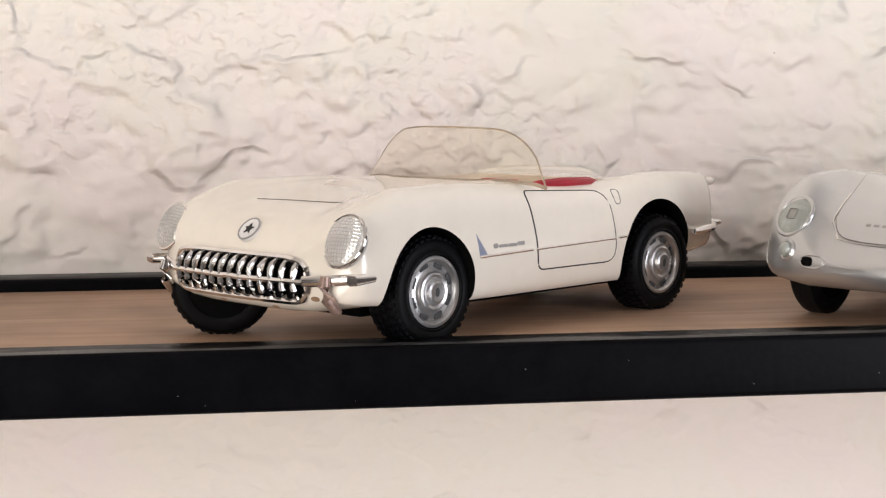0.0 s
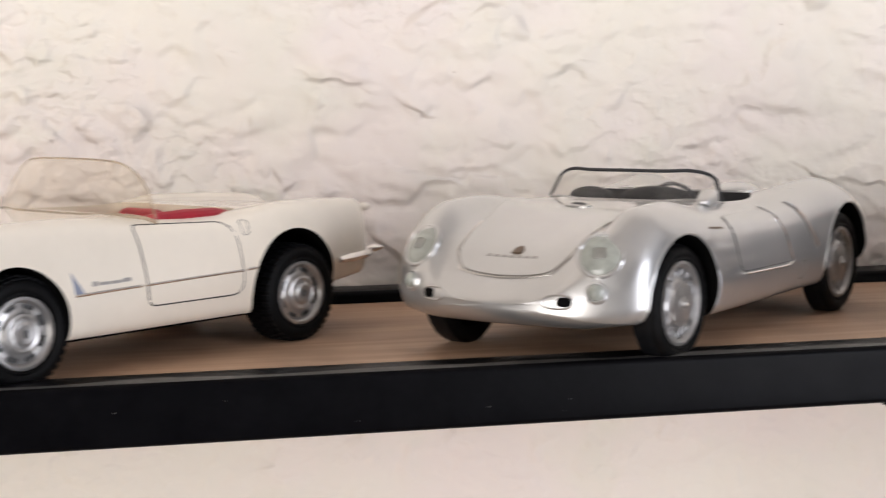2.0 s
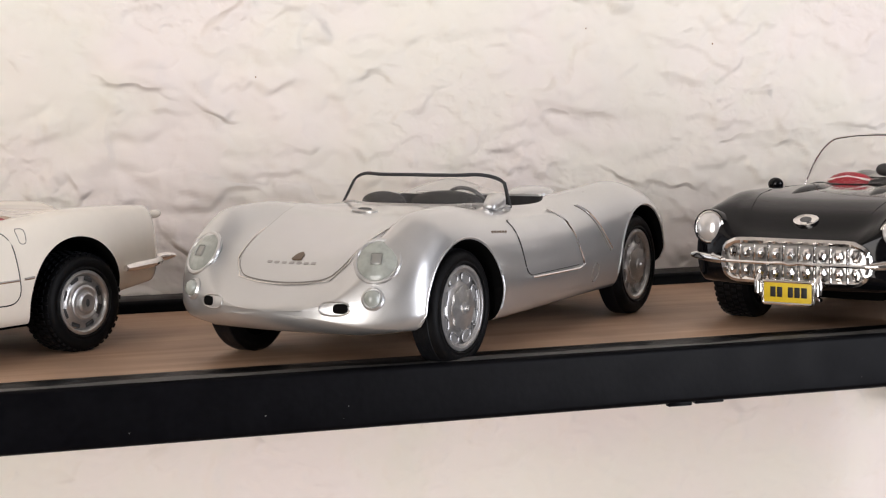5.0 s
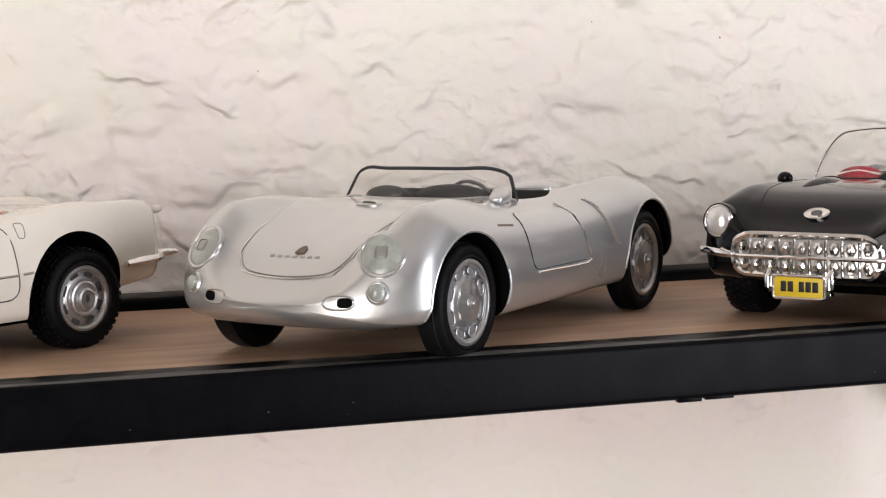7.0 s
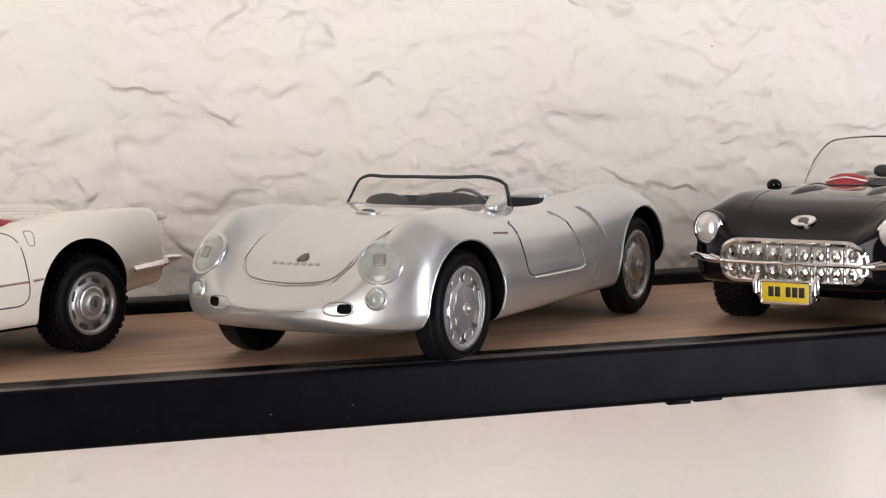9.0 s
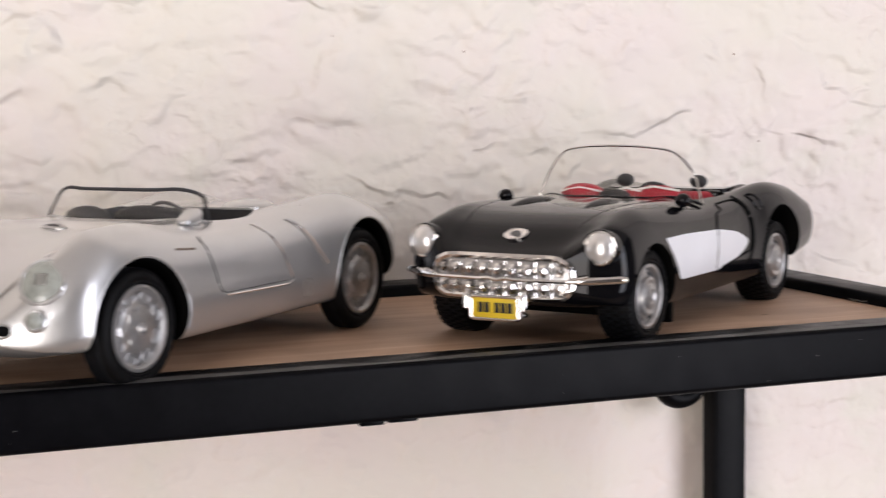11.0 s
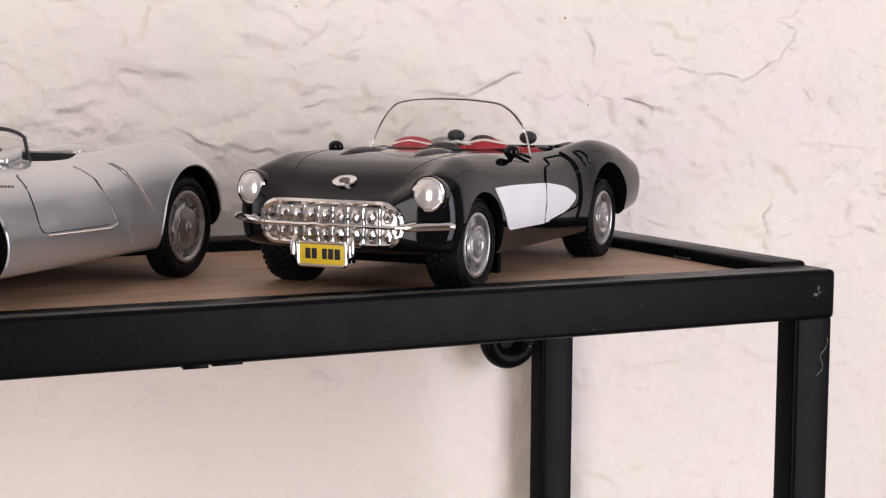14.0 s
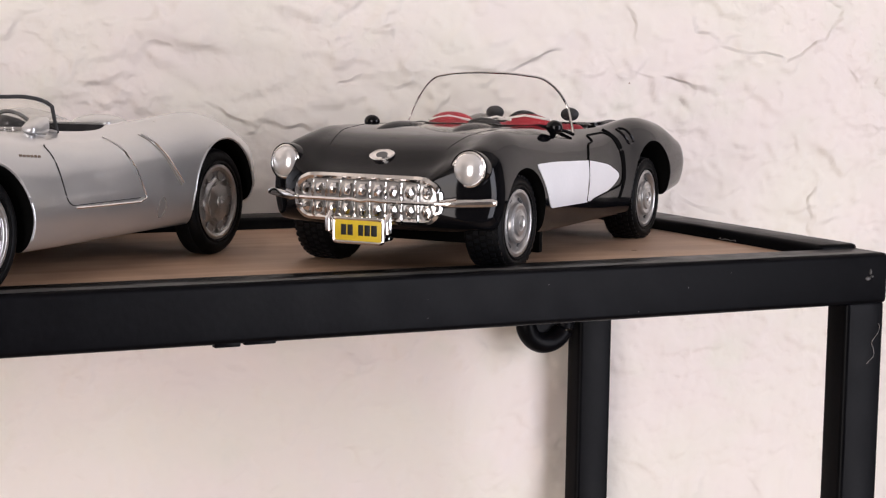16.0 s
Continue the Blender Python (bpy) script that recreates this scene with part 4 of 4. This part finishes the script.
def silver_spyder():
    car = tagged(new("model_car"), "silver open model racing car on the board with scuffed metallic paint", "model car", "model cars on the shelf")
    S = Shape(-100, 89, curve_through((-100, 33), (-82, 40), (-60, 42), (-20, 40), (20, 40.5), (55, 41.5), (75, 40), (89, 37)),
              curve_through((-100, 28), (-80, 36), (-50, 39), (-10, 40), (18, 39.8), (40, 38.8), (60, 34.5), (75, 29), (82, 24), (89, 20)),
              curve_through((-100, 28), (-82, 37), (-55, 43), (-30, 40.8), (0, 38.4), (25, 39.3), (50, 42.0), (64, 41.5), (76, 36), (84, 29), (89, 22.5)),
              curve_through((-100, 22), (-50, 24), (0, 24), (50, 22), (89, 18)), curve_through((-100, 17), (-70, 14), (-40, 11), (35, 10.4), (60, 11.2), (89, 10.6)),
              16.8, 21, 13, 14, 10, 12, crown_at=0.72, hood_at=0.34, tuck=0.92, mid=0.12, nose_power=(2.3, 4.0), chin=6.0)
    wells = [well(u, r, z, s, 20) for u, r, z in ((54.8, 18.9, 15.0), (-59.6, 18.3, 16.8)) for s in (1, -1)]
    cockpit = pit(rounded([(17, -26), (19, 0), (17, 26), (-12, 28.5), (-22, 24), (-22, -24), (-12, -28.5)], 4), 17)
    part("body", carve(S.bm.copy(), [(w, 1) for w in wells] + [(cockpit, 2)], [SILVER, WELL, DARK_TRIM], True), [SILVER, WELL, DARK_TRIM], car, "silver metallic body", MM, 32)
    underside(car, -80, 50, 14)
    for u, r in ((54.3, 15.6), (-59.0, 16.0)):
        for s in (1, -1):
            wheel(car, u, s, 38.6 if s > 0 else 35.0, r, 7.8, 11.0, "scalloped", False)
    lid = dense(rounded([(81.4, -8), (81.8, 0), (81.4, 8), (80.4, 14.0), (76.5, 17.2), (62, 18.8), (46, 22.6), (33, 26.2), (28, 22), (26.5, 0), (28, -22), (33, -26.2), (46, -22.6), (62, -18.8), (76.5, -17.2), (80.4, -14.0)], 3.5, 3), 2.5)
    h = part("bonnet", decal(S.top, lid, 0.30, 12), SILVER_DULL, car, "silver luggage lid with a bright edge", MM, 60)
    part("bonnet_gap", seam(S.top, lid, 0.28, h=-0.02), SEAM_SOFT, h, "fine gap round the lid", MM)
    lip = dense([(62, -19.3), (76.8, -17.7), (80.9, -14.3), (82.0, -8), (82.4, 0), (82.0, 8), (80.9, 14.3), (76.8, 17.7), (62, 19.3)], 1.5, False)
    part("lid_edge", seam(S.top, lip, 0.26, False, 0.12), CHROME, h, "thin bright line along the lid's edge", MM)
    # badge and bars on the lid
    p, n = S.top(74.0, 0.5)
    m = facing(p + n * 0.3, n, (1, 0, 0.2))
    shield = [(-1.5, 1.6), (-0.7, 1.9), (0, 1.7), (0.7, 1.9), (1.5, 1.6), (1.4, -0.3), (0.8, -1.4), (0, -2.0), (-0.8, -1.4), (-1.4, -0.3)]
    b = bmesh.new()
    b.faces.new([b.verts.new(m @ Vector((x, 0.3, z))) for x, z in shield])
    ex = bmesh.ops.extrude_face_region(b, geom=list(b.faces))
    bmesh.ops.translate(b, vec=n * -0.5, verts=[x for x in ex["geom"] if isinstance(x, bmesh.types.BMVert)])
    part("lid_badge", b, BADGE_BROWN, h, "small brown shield badge", MM)
    bars(S.top, [(77.0, 76.3, -8.0 + 2.35 * k, -8.0 + 2.35 * k + 1.5) for k in range(7)], GREY_INK, h, "letter_bars", "row of small grey letters", 0.40)
    p, n = S.top(40, -1)
    hd = part("lid_handle", revolve([(1.0, -0.4), (1.0, 0.5), (0.7, 0.8), (0, 0.85)], 28, facing(p + n * 0.2, n, (1, 0, 0)) @ Matrix.Diagonal((4.2, 1, 1.7, 1))), RIM, h, "oval lid badge", MM)
    part("handle_bar", blob(None, 2.6, 0.7, 0.5, pose(p.x, p.y, p.z + 1.1, 0, 0, 80)), GREY_TRIM, hd, "", MM)
    for s in (1, -1):
        side = side_ray(S, s)
        door = dense(rounded([(20.8, 20.8), (26.2, 36.4), (-5.5, 36.2), (-10.5, 29), (-15.2, 20.6)], [3, 1.5, 3, 6, 2.5]), 2.0)
        d = part("door", decal(side, door, 0.30, 9), SILVER_DULL, car, "silver door with bright edges", MM, 60)
        part("door_gap", seam(side, door, 0.30, h=-0.05), SEAM, d, "dark gap round the door", MM)
        trim = dense([(-5.0, 37.0), (-11.6, 29.0), (-16.4, 20.4), (-13.0, 19.4), (4, 19.7), (18.0, 20.0)], 1.5, False)
        part("door_edge", seam(side, trim, 0.34, False, 0.30), CHROME, d, "thin bright line along the door's edge", MM)
        line = dense([(-20.5, 37.5), (-27.5, 31), (-34.5, 22.8)], 1.5, False)
        part("tail_seam", seam(side, line, 0.26, False, 0.02), SEAM_SOFT, car, "seam of the rear body", MM)
        line = dense([(-21.8, 37.5), (-28.8, 31), (-35.4, 23.4)], 1.5, False)
        part("seam_edge", seam(side, line, 0.30, False, 0.15), CHROME, car, "", MM)
        part("round_cap", seam(side, oval(2.0, 2.9, 24, 2, -25.4, 16.8), 0.15), SEAM_SOFT, car, "small round jack cap", MM)
        for cu, r, z in ((54.8, 19.3, 15.0), (-59.6, 18.7, 16.8)):
            arch = [(cu + r * math.cos(a), z + r * math.sin(a)) for a in (math.pi * (k / 40 * 1.06 - 0.03) for k in range(41))]
            arch = [q for q in arch if q[1] > 13]
            part("arch_lip", seam(side, arch, 0.34, False, 0.05), SILVER, car, "", MM)
        bars(side, [(39.6 - 1.6 * k, 38.4 - 1.6 * k, 34.2 - 0.12 * k, 34.8 - 0.12 * k) for k in range(6)], BADGE_BROWN, car, "script_bars", "tiny brown script on the wing", 0.1)
        p, n = S.front(28.3 * s - 0.9, 30.3)
        dirn = (0.80, 0.24 * s, 0.55)

        # a dark square on the lens paints the reflection seen in it
        def spot(l, m):
            bm = bmesh.new()
            add_box(bm, -1.6, 1.6, 1.35, 1.6, -1.6, 1.6, 0.4)
            bmesh.ops.transform(bm, matrix=m, verts=bm.verts)
            part("reflection_patch", bm, LENS_REFLECTION, l, "dark square painting a reflection in the lens", MM)
        lamp(car, p + n * -0.9, dirn, 5.9, 1.5, PALE_LENS, SILVER, 0.62, 0.95, 0, label="round frosted headlight", inside=spot)
        p, n = S.front(28.6 * s, 20.8)
        sg = part("turn_signal", revolve([(3.0, -1.2), (3.0, 0.2), (2.5, 0.7), (2.2, 0.6)], 28, facing(p, n)), SILVER, car, "round front turn signal", MM)
        part("signal_lens", revolve([(2.2, 0.4), (2.0, 1.5), (1.2, 2.2), (0, 2.4)], 28, facing(p, n)), PALE_LENS, sg, "clear dome", MM)
        slot = oval(3.9, 1.75, 28, 2.4, 19.4 * s, 18.3)
        sl = part("air_slot", decal(S.front, slot, 0.05, 3), SILVER_DULL, car, "oval air slot in the nose", MM)
        part("slot_lip", seam(S.front, slot, 0.30, True, 0.05), RIM, sl, "", MM)
        part("slot_hole", decal(S.front, oval(1.9, 1.25, 20, 3.0, 21.0 * s, 18.3), 0.2, 2), WELL, sl, "dark hole", MM)
    # wing mirror, screen, cockpit
    part("wing_mirror", mirror_pod(18, 28.2, 41.0), SILVER, car, "silver door mirror pod", MM)
    part("mirror_foot", box(15.0, 20.0, 27.4, 30.2, 37.4, 40.6, 0.8, 2), SILVER, car, "", MM)
    base = lambda v: S.top(16, v * 0.98)[0].z - 0.2
    windscreen(car, 21.5, 15.5, 29, base, 8.6, 12.0, (7.0, 5.0), CLEAR, DARK_TRIM, 0.55, RIM, 0.08)
    part("dash_top", box(11, 17, -25, 25, 33, 39.0, 1.6, 3), DARK_TRIM, car, "dark dashboard", MM)
    for v, half, high in ((-14, 7.5, 3.2), (8, 12.5, 3.8)):
        part("dial_hood", blob((9.5, v, 39.6), 3.4, half, high), DARK_TRIM, car, "dark rounded dial hood", MM)
    studs = bmesh.new()
    for k in range(22):
        v = -20 + 40 * k / 21
        q, n = S.top(20.6 - 9.5 * (v / 29) ** 2, v)
        add_revolve(studs, [(0.42, -0.2), (0.42, 0.3), (0, 0.5)], 8, facing(q, n, (1, 0, 0)))
    part("screen_studs", studs, RIM, car, "row of tiny studs below the screen", MM)
    for v in (-13, 13):
        seat(car, -14, v, 18, GREY_TRIM, 10.5, 18, 12)
    steering(car, 4, 12, 38.2, 7.0, GREY_TRIM, GREY_TRIM, 58)
    part("tonneau", decal(S.top, dense(rounded([(-23, -24), (-23, 24), (-30, 22), (-30, -22)], 3), 3), 0.5, 4), SILVER_DULL, car, "", MM)
    p, n = S.top(-32, -14)
    part("headrest", blob(None, 11, 7, 3.0, pose(p.x - 2, 13, p.z - 0.3)), SILVER, car, "silver headrest fairing", MM)
    part("deck_latch", box(-37.5, -34.5, 30.6, 31.6, 38.6, 40.9, 0.4), RIM, car, "", MM)
    chips = bmesh.new()
    for u, w in ((78, 40.0), (76.5, 38.5), (74.5, 40.5)):
        q, n = S.side(u, w - 3.5, 1)
        add_revolve(chips, [(0, 0.12), (0.8, 0.1), (1.0, -0.1)], 8, facing(q, n) @ Matrix.Diagonal((0.5, 1, 0.6, 1)))
    part("paint_chips", chips, RUST, car, "tiny rusty chips in the paint", MM)
    car.matrix_world = pose(0.4021, 0.0715, 0, 0, 0, -137.7)
    return car


# ---- black roadster ----
def black_roadster():
    car = tagged(new("model_car"), "glossy black model roadster with silver side coves and red interior", "model car", "model cars on the shelf")
    S = Shape(-103, 86, curve_through((-103, 30), (-84, 36.4), (-56, 37.2), (-15, 34), (20, 34.5), (54, 36), (75, 36.5), (86, 35)),
              curve_through((-103, 31), (-85, 35.5), (-45, 38.5), (-10, 39.5), (15, 40), (45, 40), (62, 38.4), (72, 35), (80, 29), (86, 27)),
              curve_through((-103, 30), (-82, 35.2), (-65, 39.6), (-49, 41.2), (-25, 38.3), (5, 37.6), (35, 39.4), (56, 39.6), (72, 37.2), (86, 33.8)),
              curve_through((-103, 26), (-45, 26), (0, 25), (50, 25), (86, 24)), curve_through((-103, 18), (-70, 15), (-38, 10.5), (30, 10), (60, 12), (86, 13)),
              21, 26, 10, 9, 7, 9, crown_at=0.80, mid=0.25, nose_power=(2.8, 5.5), chin=2.0)
    wells = [well(u, r, z, s, 17) for u, r, z in ((55.5, 16.6, 13.0), (-50.0, 16.9, 16.8)) for s in (1, -1)]
    cockpit = pit(rounded([(11, -25), (13, 0), (11, 25), (-24, 26), (-30, 21), (-30, -21), (-24, -26)], 4), 17)
    part("body", carve(S.bm.copy(), [(w, 1) for w in wells] + [(cockpit, 1)], [BLACK_PAINT, WELL]), [BLACK_PAINT, WELL], car, "glossy black body", MM, 32)
    underside(car, -78, 52, 16)
    for u in (55.2, -51.4):
        for s in (1, -1):
            wheel(car, u, s, 33.4, 13.8, 11.5, 9.3, "capped", True)
    for s in (1, -1):
        side = side_ray(S, s)
        cove = dense(rounded([(47.0, 30.2), (32, 30.2), (2, 29.2), (-14, 27.2), (-23.8, 23.4), (-16, 19.2), (3, 16.2), (35.0, 16.6), (40, 22.6)], [1.5, 4, 4, 4, 4, 4, 4, 2, 4], 4), 2.0)
        c = part("side_cove", decal(side, cove, 0.22, 8), COVE, car, "brushed silver side cove", MM, 60)
        door = dense(rounded([(4.6, 16.2), (3.2, 30), (0.5, 34.0), (-5, 34.8), (-5.0, 36.6), (-21.2, 37.2), (-25.2, 30), (-25.2, 20)], [1.5, 2, 1.5, 1, 1.5, 2.5, 5, 3], 4), 1.6)
        part("door_gap", seam(side, door[:-1], 0.32, False, 0.10), WELL, car, "dark gap round the door", MM)
        part("cove_gap", seam(side, dense([(4.2, 16.4), (4.8, 21), (3.0, 29.2)], 1.0, False), 0.16, False, 0.28), GREY_INK, c, "fine door gap across the cove", MM)
        part("door_shut", seam(side, dense([(-22.6, 38.0), (-26.2, 31), (-26.6, 22), (-24.5, 15.5)], 1.2, False), 0.75, False, -0.2), WELL, car, "wide dark shut line", MM)
        part("side_vent", seam(side, dense(rounded([(-30, 38.2), (-34.5, 38.0), (-35.5, 33.5), (-31.5, 33.2)], 1.2), 1.0), 0.35, h=0.1), BLACK_PAINT, car, "small raised side vent", MM)
        part("mud_flap", box(31.8, 34.2, 21 * s if s > 0 else -31, 31 if s > 0 else -21, 3.0, 13, 0.5), WELL, car, "black flap behind the wheel", MM)
        # lamps
        p, n = S.front(29.3 * s, 30.1)
        part("lamp_hood", revolve([(5.3, -7), (5.5, -1.0), (5.3, 0.5), (4.8, 0.2)], 36, facing(p, (0.97, 0.10 * s, 0.12))), BLACK_PAINT, car, "black lamp surround", MM)
        lamp(car, p, (0.97, 0.10 * s, 0.12), 4.45, 2.8, PEARL, CHROME, 0.5, label="domed pearly silver headlight")
        line = []
        for k in range(12):
            v = 21.5 + 15.0 * k / 11
            q, nn = S.front(min(v, 34.5) * s, 21)
            line.append((q.x + 1.5 - 0.10 * k, v * s, 20.6 + 0.05 * k))
        part("bumper", tube(line, [0.8] * 2 + [1.15] * 9 + [0.8], 10, flat=0.8), CHROME, car, "chrome bumper blade", MM)
        part("bumper_bracket", tube([(line[4][0] + 0.2, line[4][1], 22.0), (line[1][0] + 0.4, line[1][1], 21.2)], 0.6, 8), CHROME, car, "", MM)
        part("number_plate_guard", tube([(87.6, 9.2 * s, 17.3), (88.6, 9.3 * s, 15.5), (88.6, 9.3 * s, 12.5), (86.8, 9.2 * s, 10.6)], [0.8, 1.2, 1.2, 0.8], 10), CHROME, car, "chrome bumper guard", MM)
        mz = S.top(25, 30 * s)[0].z
        part("fender_mirror", blob(None, 2.2, 2.6, 2.2, pose(25.5, 31.3 * s, mz + 2.4, 0, 10, 0)), BLACK_PAINT, car, "round black wing mirror", MM)
        part("mirror_stalk", tube([(24.5, 30.4 * s, mz - 0.4), (25.2, 31.0 * s, mz + 2.0)], 0.9, 8), BLACK_PAINT, car, "", MM)
        part("tail_lamp", blob(None, 1.6, 1.5, 1.7, pose(-99.6, 25.5 * s, 30.5)), RED_LAMP, car, "small red tail lamp", MM)
        # bonnet ridges
        ridge = []
        for k in range(15):
            t = k / 14
            q, n = S.top(60 - 36 * t, (12.5 - 1.0 * t) * s)
            ridge.append(q + n * (-1.5 + 0.3 * math.sin(math.pi * t)))
        part("bonnet_ridge", tube(ridge, [0.3 + 2.3 * math.sin(math.pi * (k + 0.3) / 14.6) ** 0.7 for k in range(15)], 20, flat=1.0), BLACK_PAINT, car, "raised bonnet ridge", MM)
        hood = dense([(72, 19 * s), (60, 21.5 * s), (42, 23 * s), (22, 23.5 * s)], 2, False)
        part("bonnet_seam", seam(S.top, hood, 0.12, False, -0.02), WELL, car, "", MM)
    # badge
    p, n = S.top(76.3, 0)
    p, n = S.front(0, 32.6) if S.front(0, 32.6)[0].x > 60 else (p, n)
    m = facing(p + n * 0.1, (n + Vector((0, 0, 0.25))).normalized())
    bd = part("nose_badge", revolve([(1, -0.6), (1, 0.3), (0.9, 0.5), (0.82, 0.35), (0, 0.4)], 32, m @ Matrix.Diagonal((3.9, 1, 2.7, 1))), CHROME, car, "round chrome and dark nose badge", MM)
    part("badge_face", revolve([(0.55, 0.3), (0.5, 0.5), (0, 0.5)], 24, m @ Matrix.Diagonal((3.4, 1, 2.4, 1))), GREY_TRIM, bd, "", MM)
    # grille: oval chrome surround, backing and two rows of teeth
    opening = rounded([(-22.3, 15.8), (22.3, 15.8), (22.3, 26.4), (-22.3, 26.4)], 5, 8)
    g = part("grille", decal(S.front, dense(opening, 2), 0.25, 5), RIM, car, "toothed chrome grille", MM)
    part("grille_surround", seam(S.front, dense(opening, 1.5), 1.0, True, 0.9), CHROME, g, "chrome surround", MM)
    part("grille_bar", seam(S.front, dense([(-21.5, 20.6), (21.5, 20.6)], 2, False), 0.55, False, 1.4), CHROME, g, "", MM)
    for k in range(9):
        v = -18.8 + 37.6 * k / 8
        for w in (18.3, 23.4):
            q, n = S.front(v, w)
            tooth = bmesh.new()
            add_revolve(tooth, [(1.0, 0), (0.8, 1.1), (0.42, 1.9), (0, 2.2)], 6, facing(q + n * 0.2, n) @ Matrix.Diagonal((1.75, 1, 2.2, 1)))
            part("tooth", tooth, CHROME, g, "", MM, 20)
            bmx = bmesh.new()
            if k < 8:
                q, n = S.front(v + 2.35, w)
                add_tube(bmx, [q + n * 0.9 + Vector((0, 0, -2.3)), q + n * 1.3, q + n * 0.9 + Vector((0, 0, 2.3))], 0.42, 6)
                part("grille_slat", bmx, CHROME, g, "", MM)
    # yellow front plate in a chrome frame
    pl = part("front_plate", box(87.6, 88.6, -7.4, 7.4, 9.6, 15.4, 0.3), YELLOW, car, "small yellow plate with dark bars", MM)
    fr = [(88.5, y, z) for y, z in dense(rounded([(-7.8, 9.2), (7.8, 9.2), (7.8, 15.7), (-7.8, 15.7)], 1.0), 2)]
    part("plate_frame", tube(fr, 0.55, 8, True), CHROME, pl, "chrome frame", MM)
    for y0, y1 in ((5.9, 4.1), (3.7, 2.0), (1.6, 0.0), (-1.7, -3.4), (-3.8, -5.5)):
        part("plate_bar", box(88.58, 88.72, min(y0, y1), max(y0, y1), 11.1, 14.1, 0.05), INK, pl, "dark bar", MM)
    # screen and cockpit
    base = lambda v: S.top(13, v * 0.95)[0].z - 0.3
    windscreen(car, 18.0, 10.0, 29.8, base, 16.4, 11.5, (4.0, 2.4), CLEAR, CHROME, 0.42, BLACK_PAINT, 0.12)
    part("dashboard", box(8, 12.5, -24, 24, 30, 39.4, 1.6, 3), RED, car, "red dashboard", MM)
    for v in (-12.5, 12.5):
        seat(car, -20, v, 20, RED, 10.0, 18.5, 10)
        part("dash_hump", blob((4.5, v * 1.08, 39.3), 3.6, 8.2, 4.0), RED, car, "red padded dash hump", MM)
    steering(car, 1.5, 12, 37.6, 7.0, DARK_TRIM, WHITE_TRIM, 62)
    part("dial_panel", blob((8.6, 0, 39.6), 1.6, 6.0, 2.2), DARK_TRIM, car, "dark dial hood", MM)
    part("dial_face", box(6.6, 7.4, -3.4, 3.4, 39.0, 41.4, 0.3), WHITE_TRIM, car, "white dial face", MM)
    # thin white strips added above the dash, seen through the screen
    for v0, v1, z in ((-21, -6, 41.2), (5, 22, 42.0), (-2, 9, 41.4)):
        part("white_strip", tube([(6.5, v0, z - 0.6), (7.0, (v0 + v1) / 2, z + 0.8), (6.5, v1, z - 0.4)], 0.4, 6), WHITE_TRIM, car, "thin white strip behind the windscreen", MM)
    for v in (-12.5, 12.5):
        part("head_cushion", blob((-29.0, v * 1.1, 42.4), 2.4, 3.2, 2.3), DARK_TRIM, car, "round black head cushion", MM)
    part("rear_tray", box(-30, -26, -22, 22, 36, 39.6, 1.2, 2), BLACK_PAINT, car, "", MM)
    p, n = S.top(-45, 0)
    part("soft_top_cover", decal(S.top, dense(rounded([(-31, -23), (-31, 23), (-58, 21), (-58, -21)], 6), 3), 0.8, 6), BLACK_PAINT, car, "black cover behind the seats", MM)
    car.matrix_world = pose(0.5625, 0.0759, 0, 0, 0, -142.3)
    return car


cream_roadster()
silver_spyder()
black_roadster()
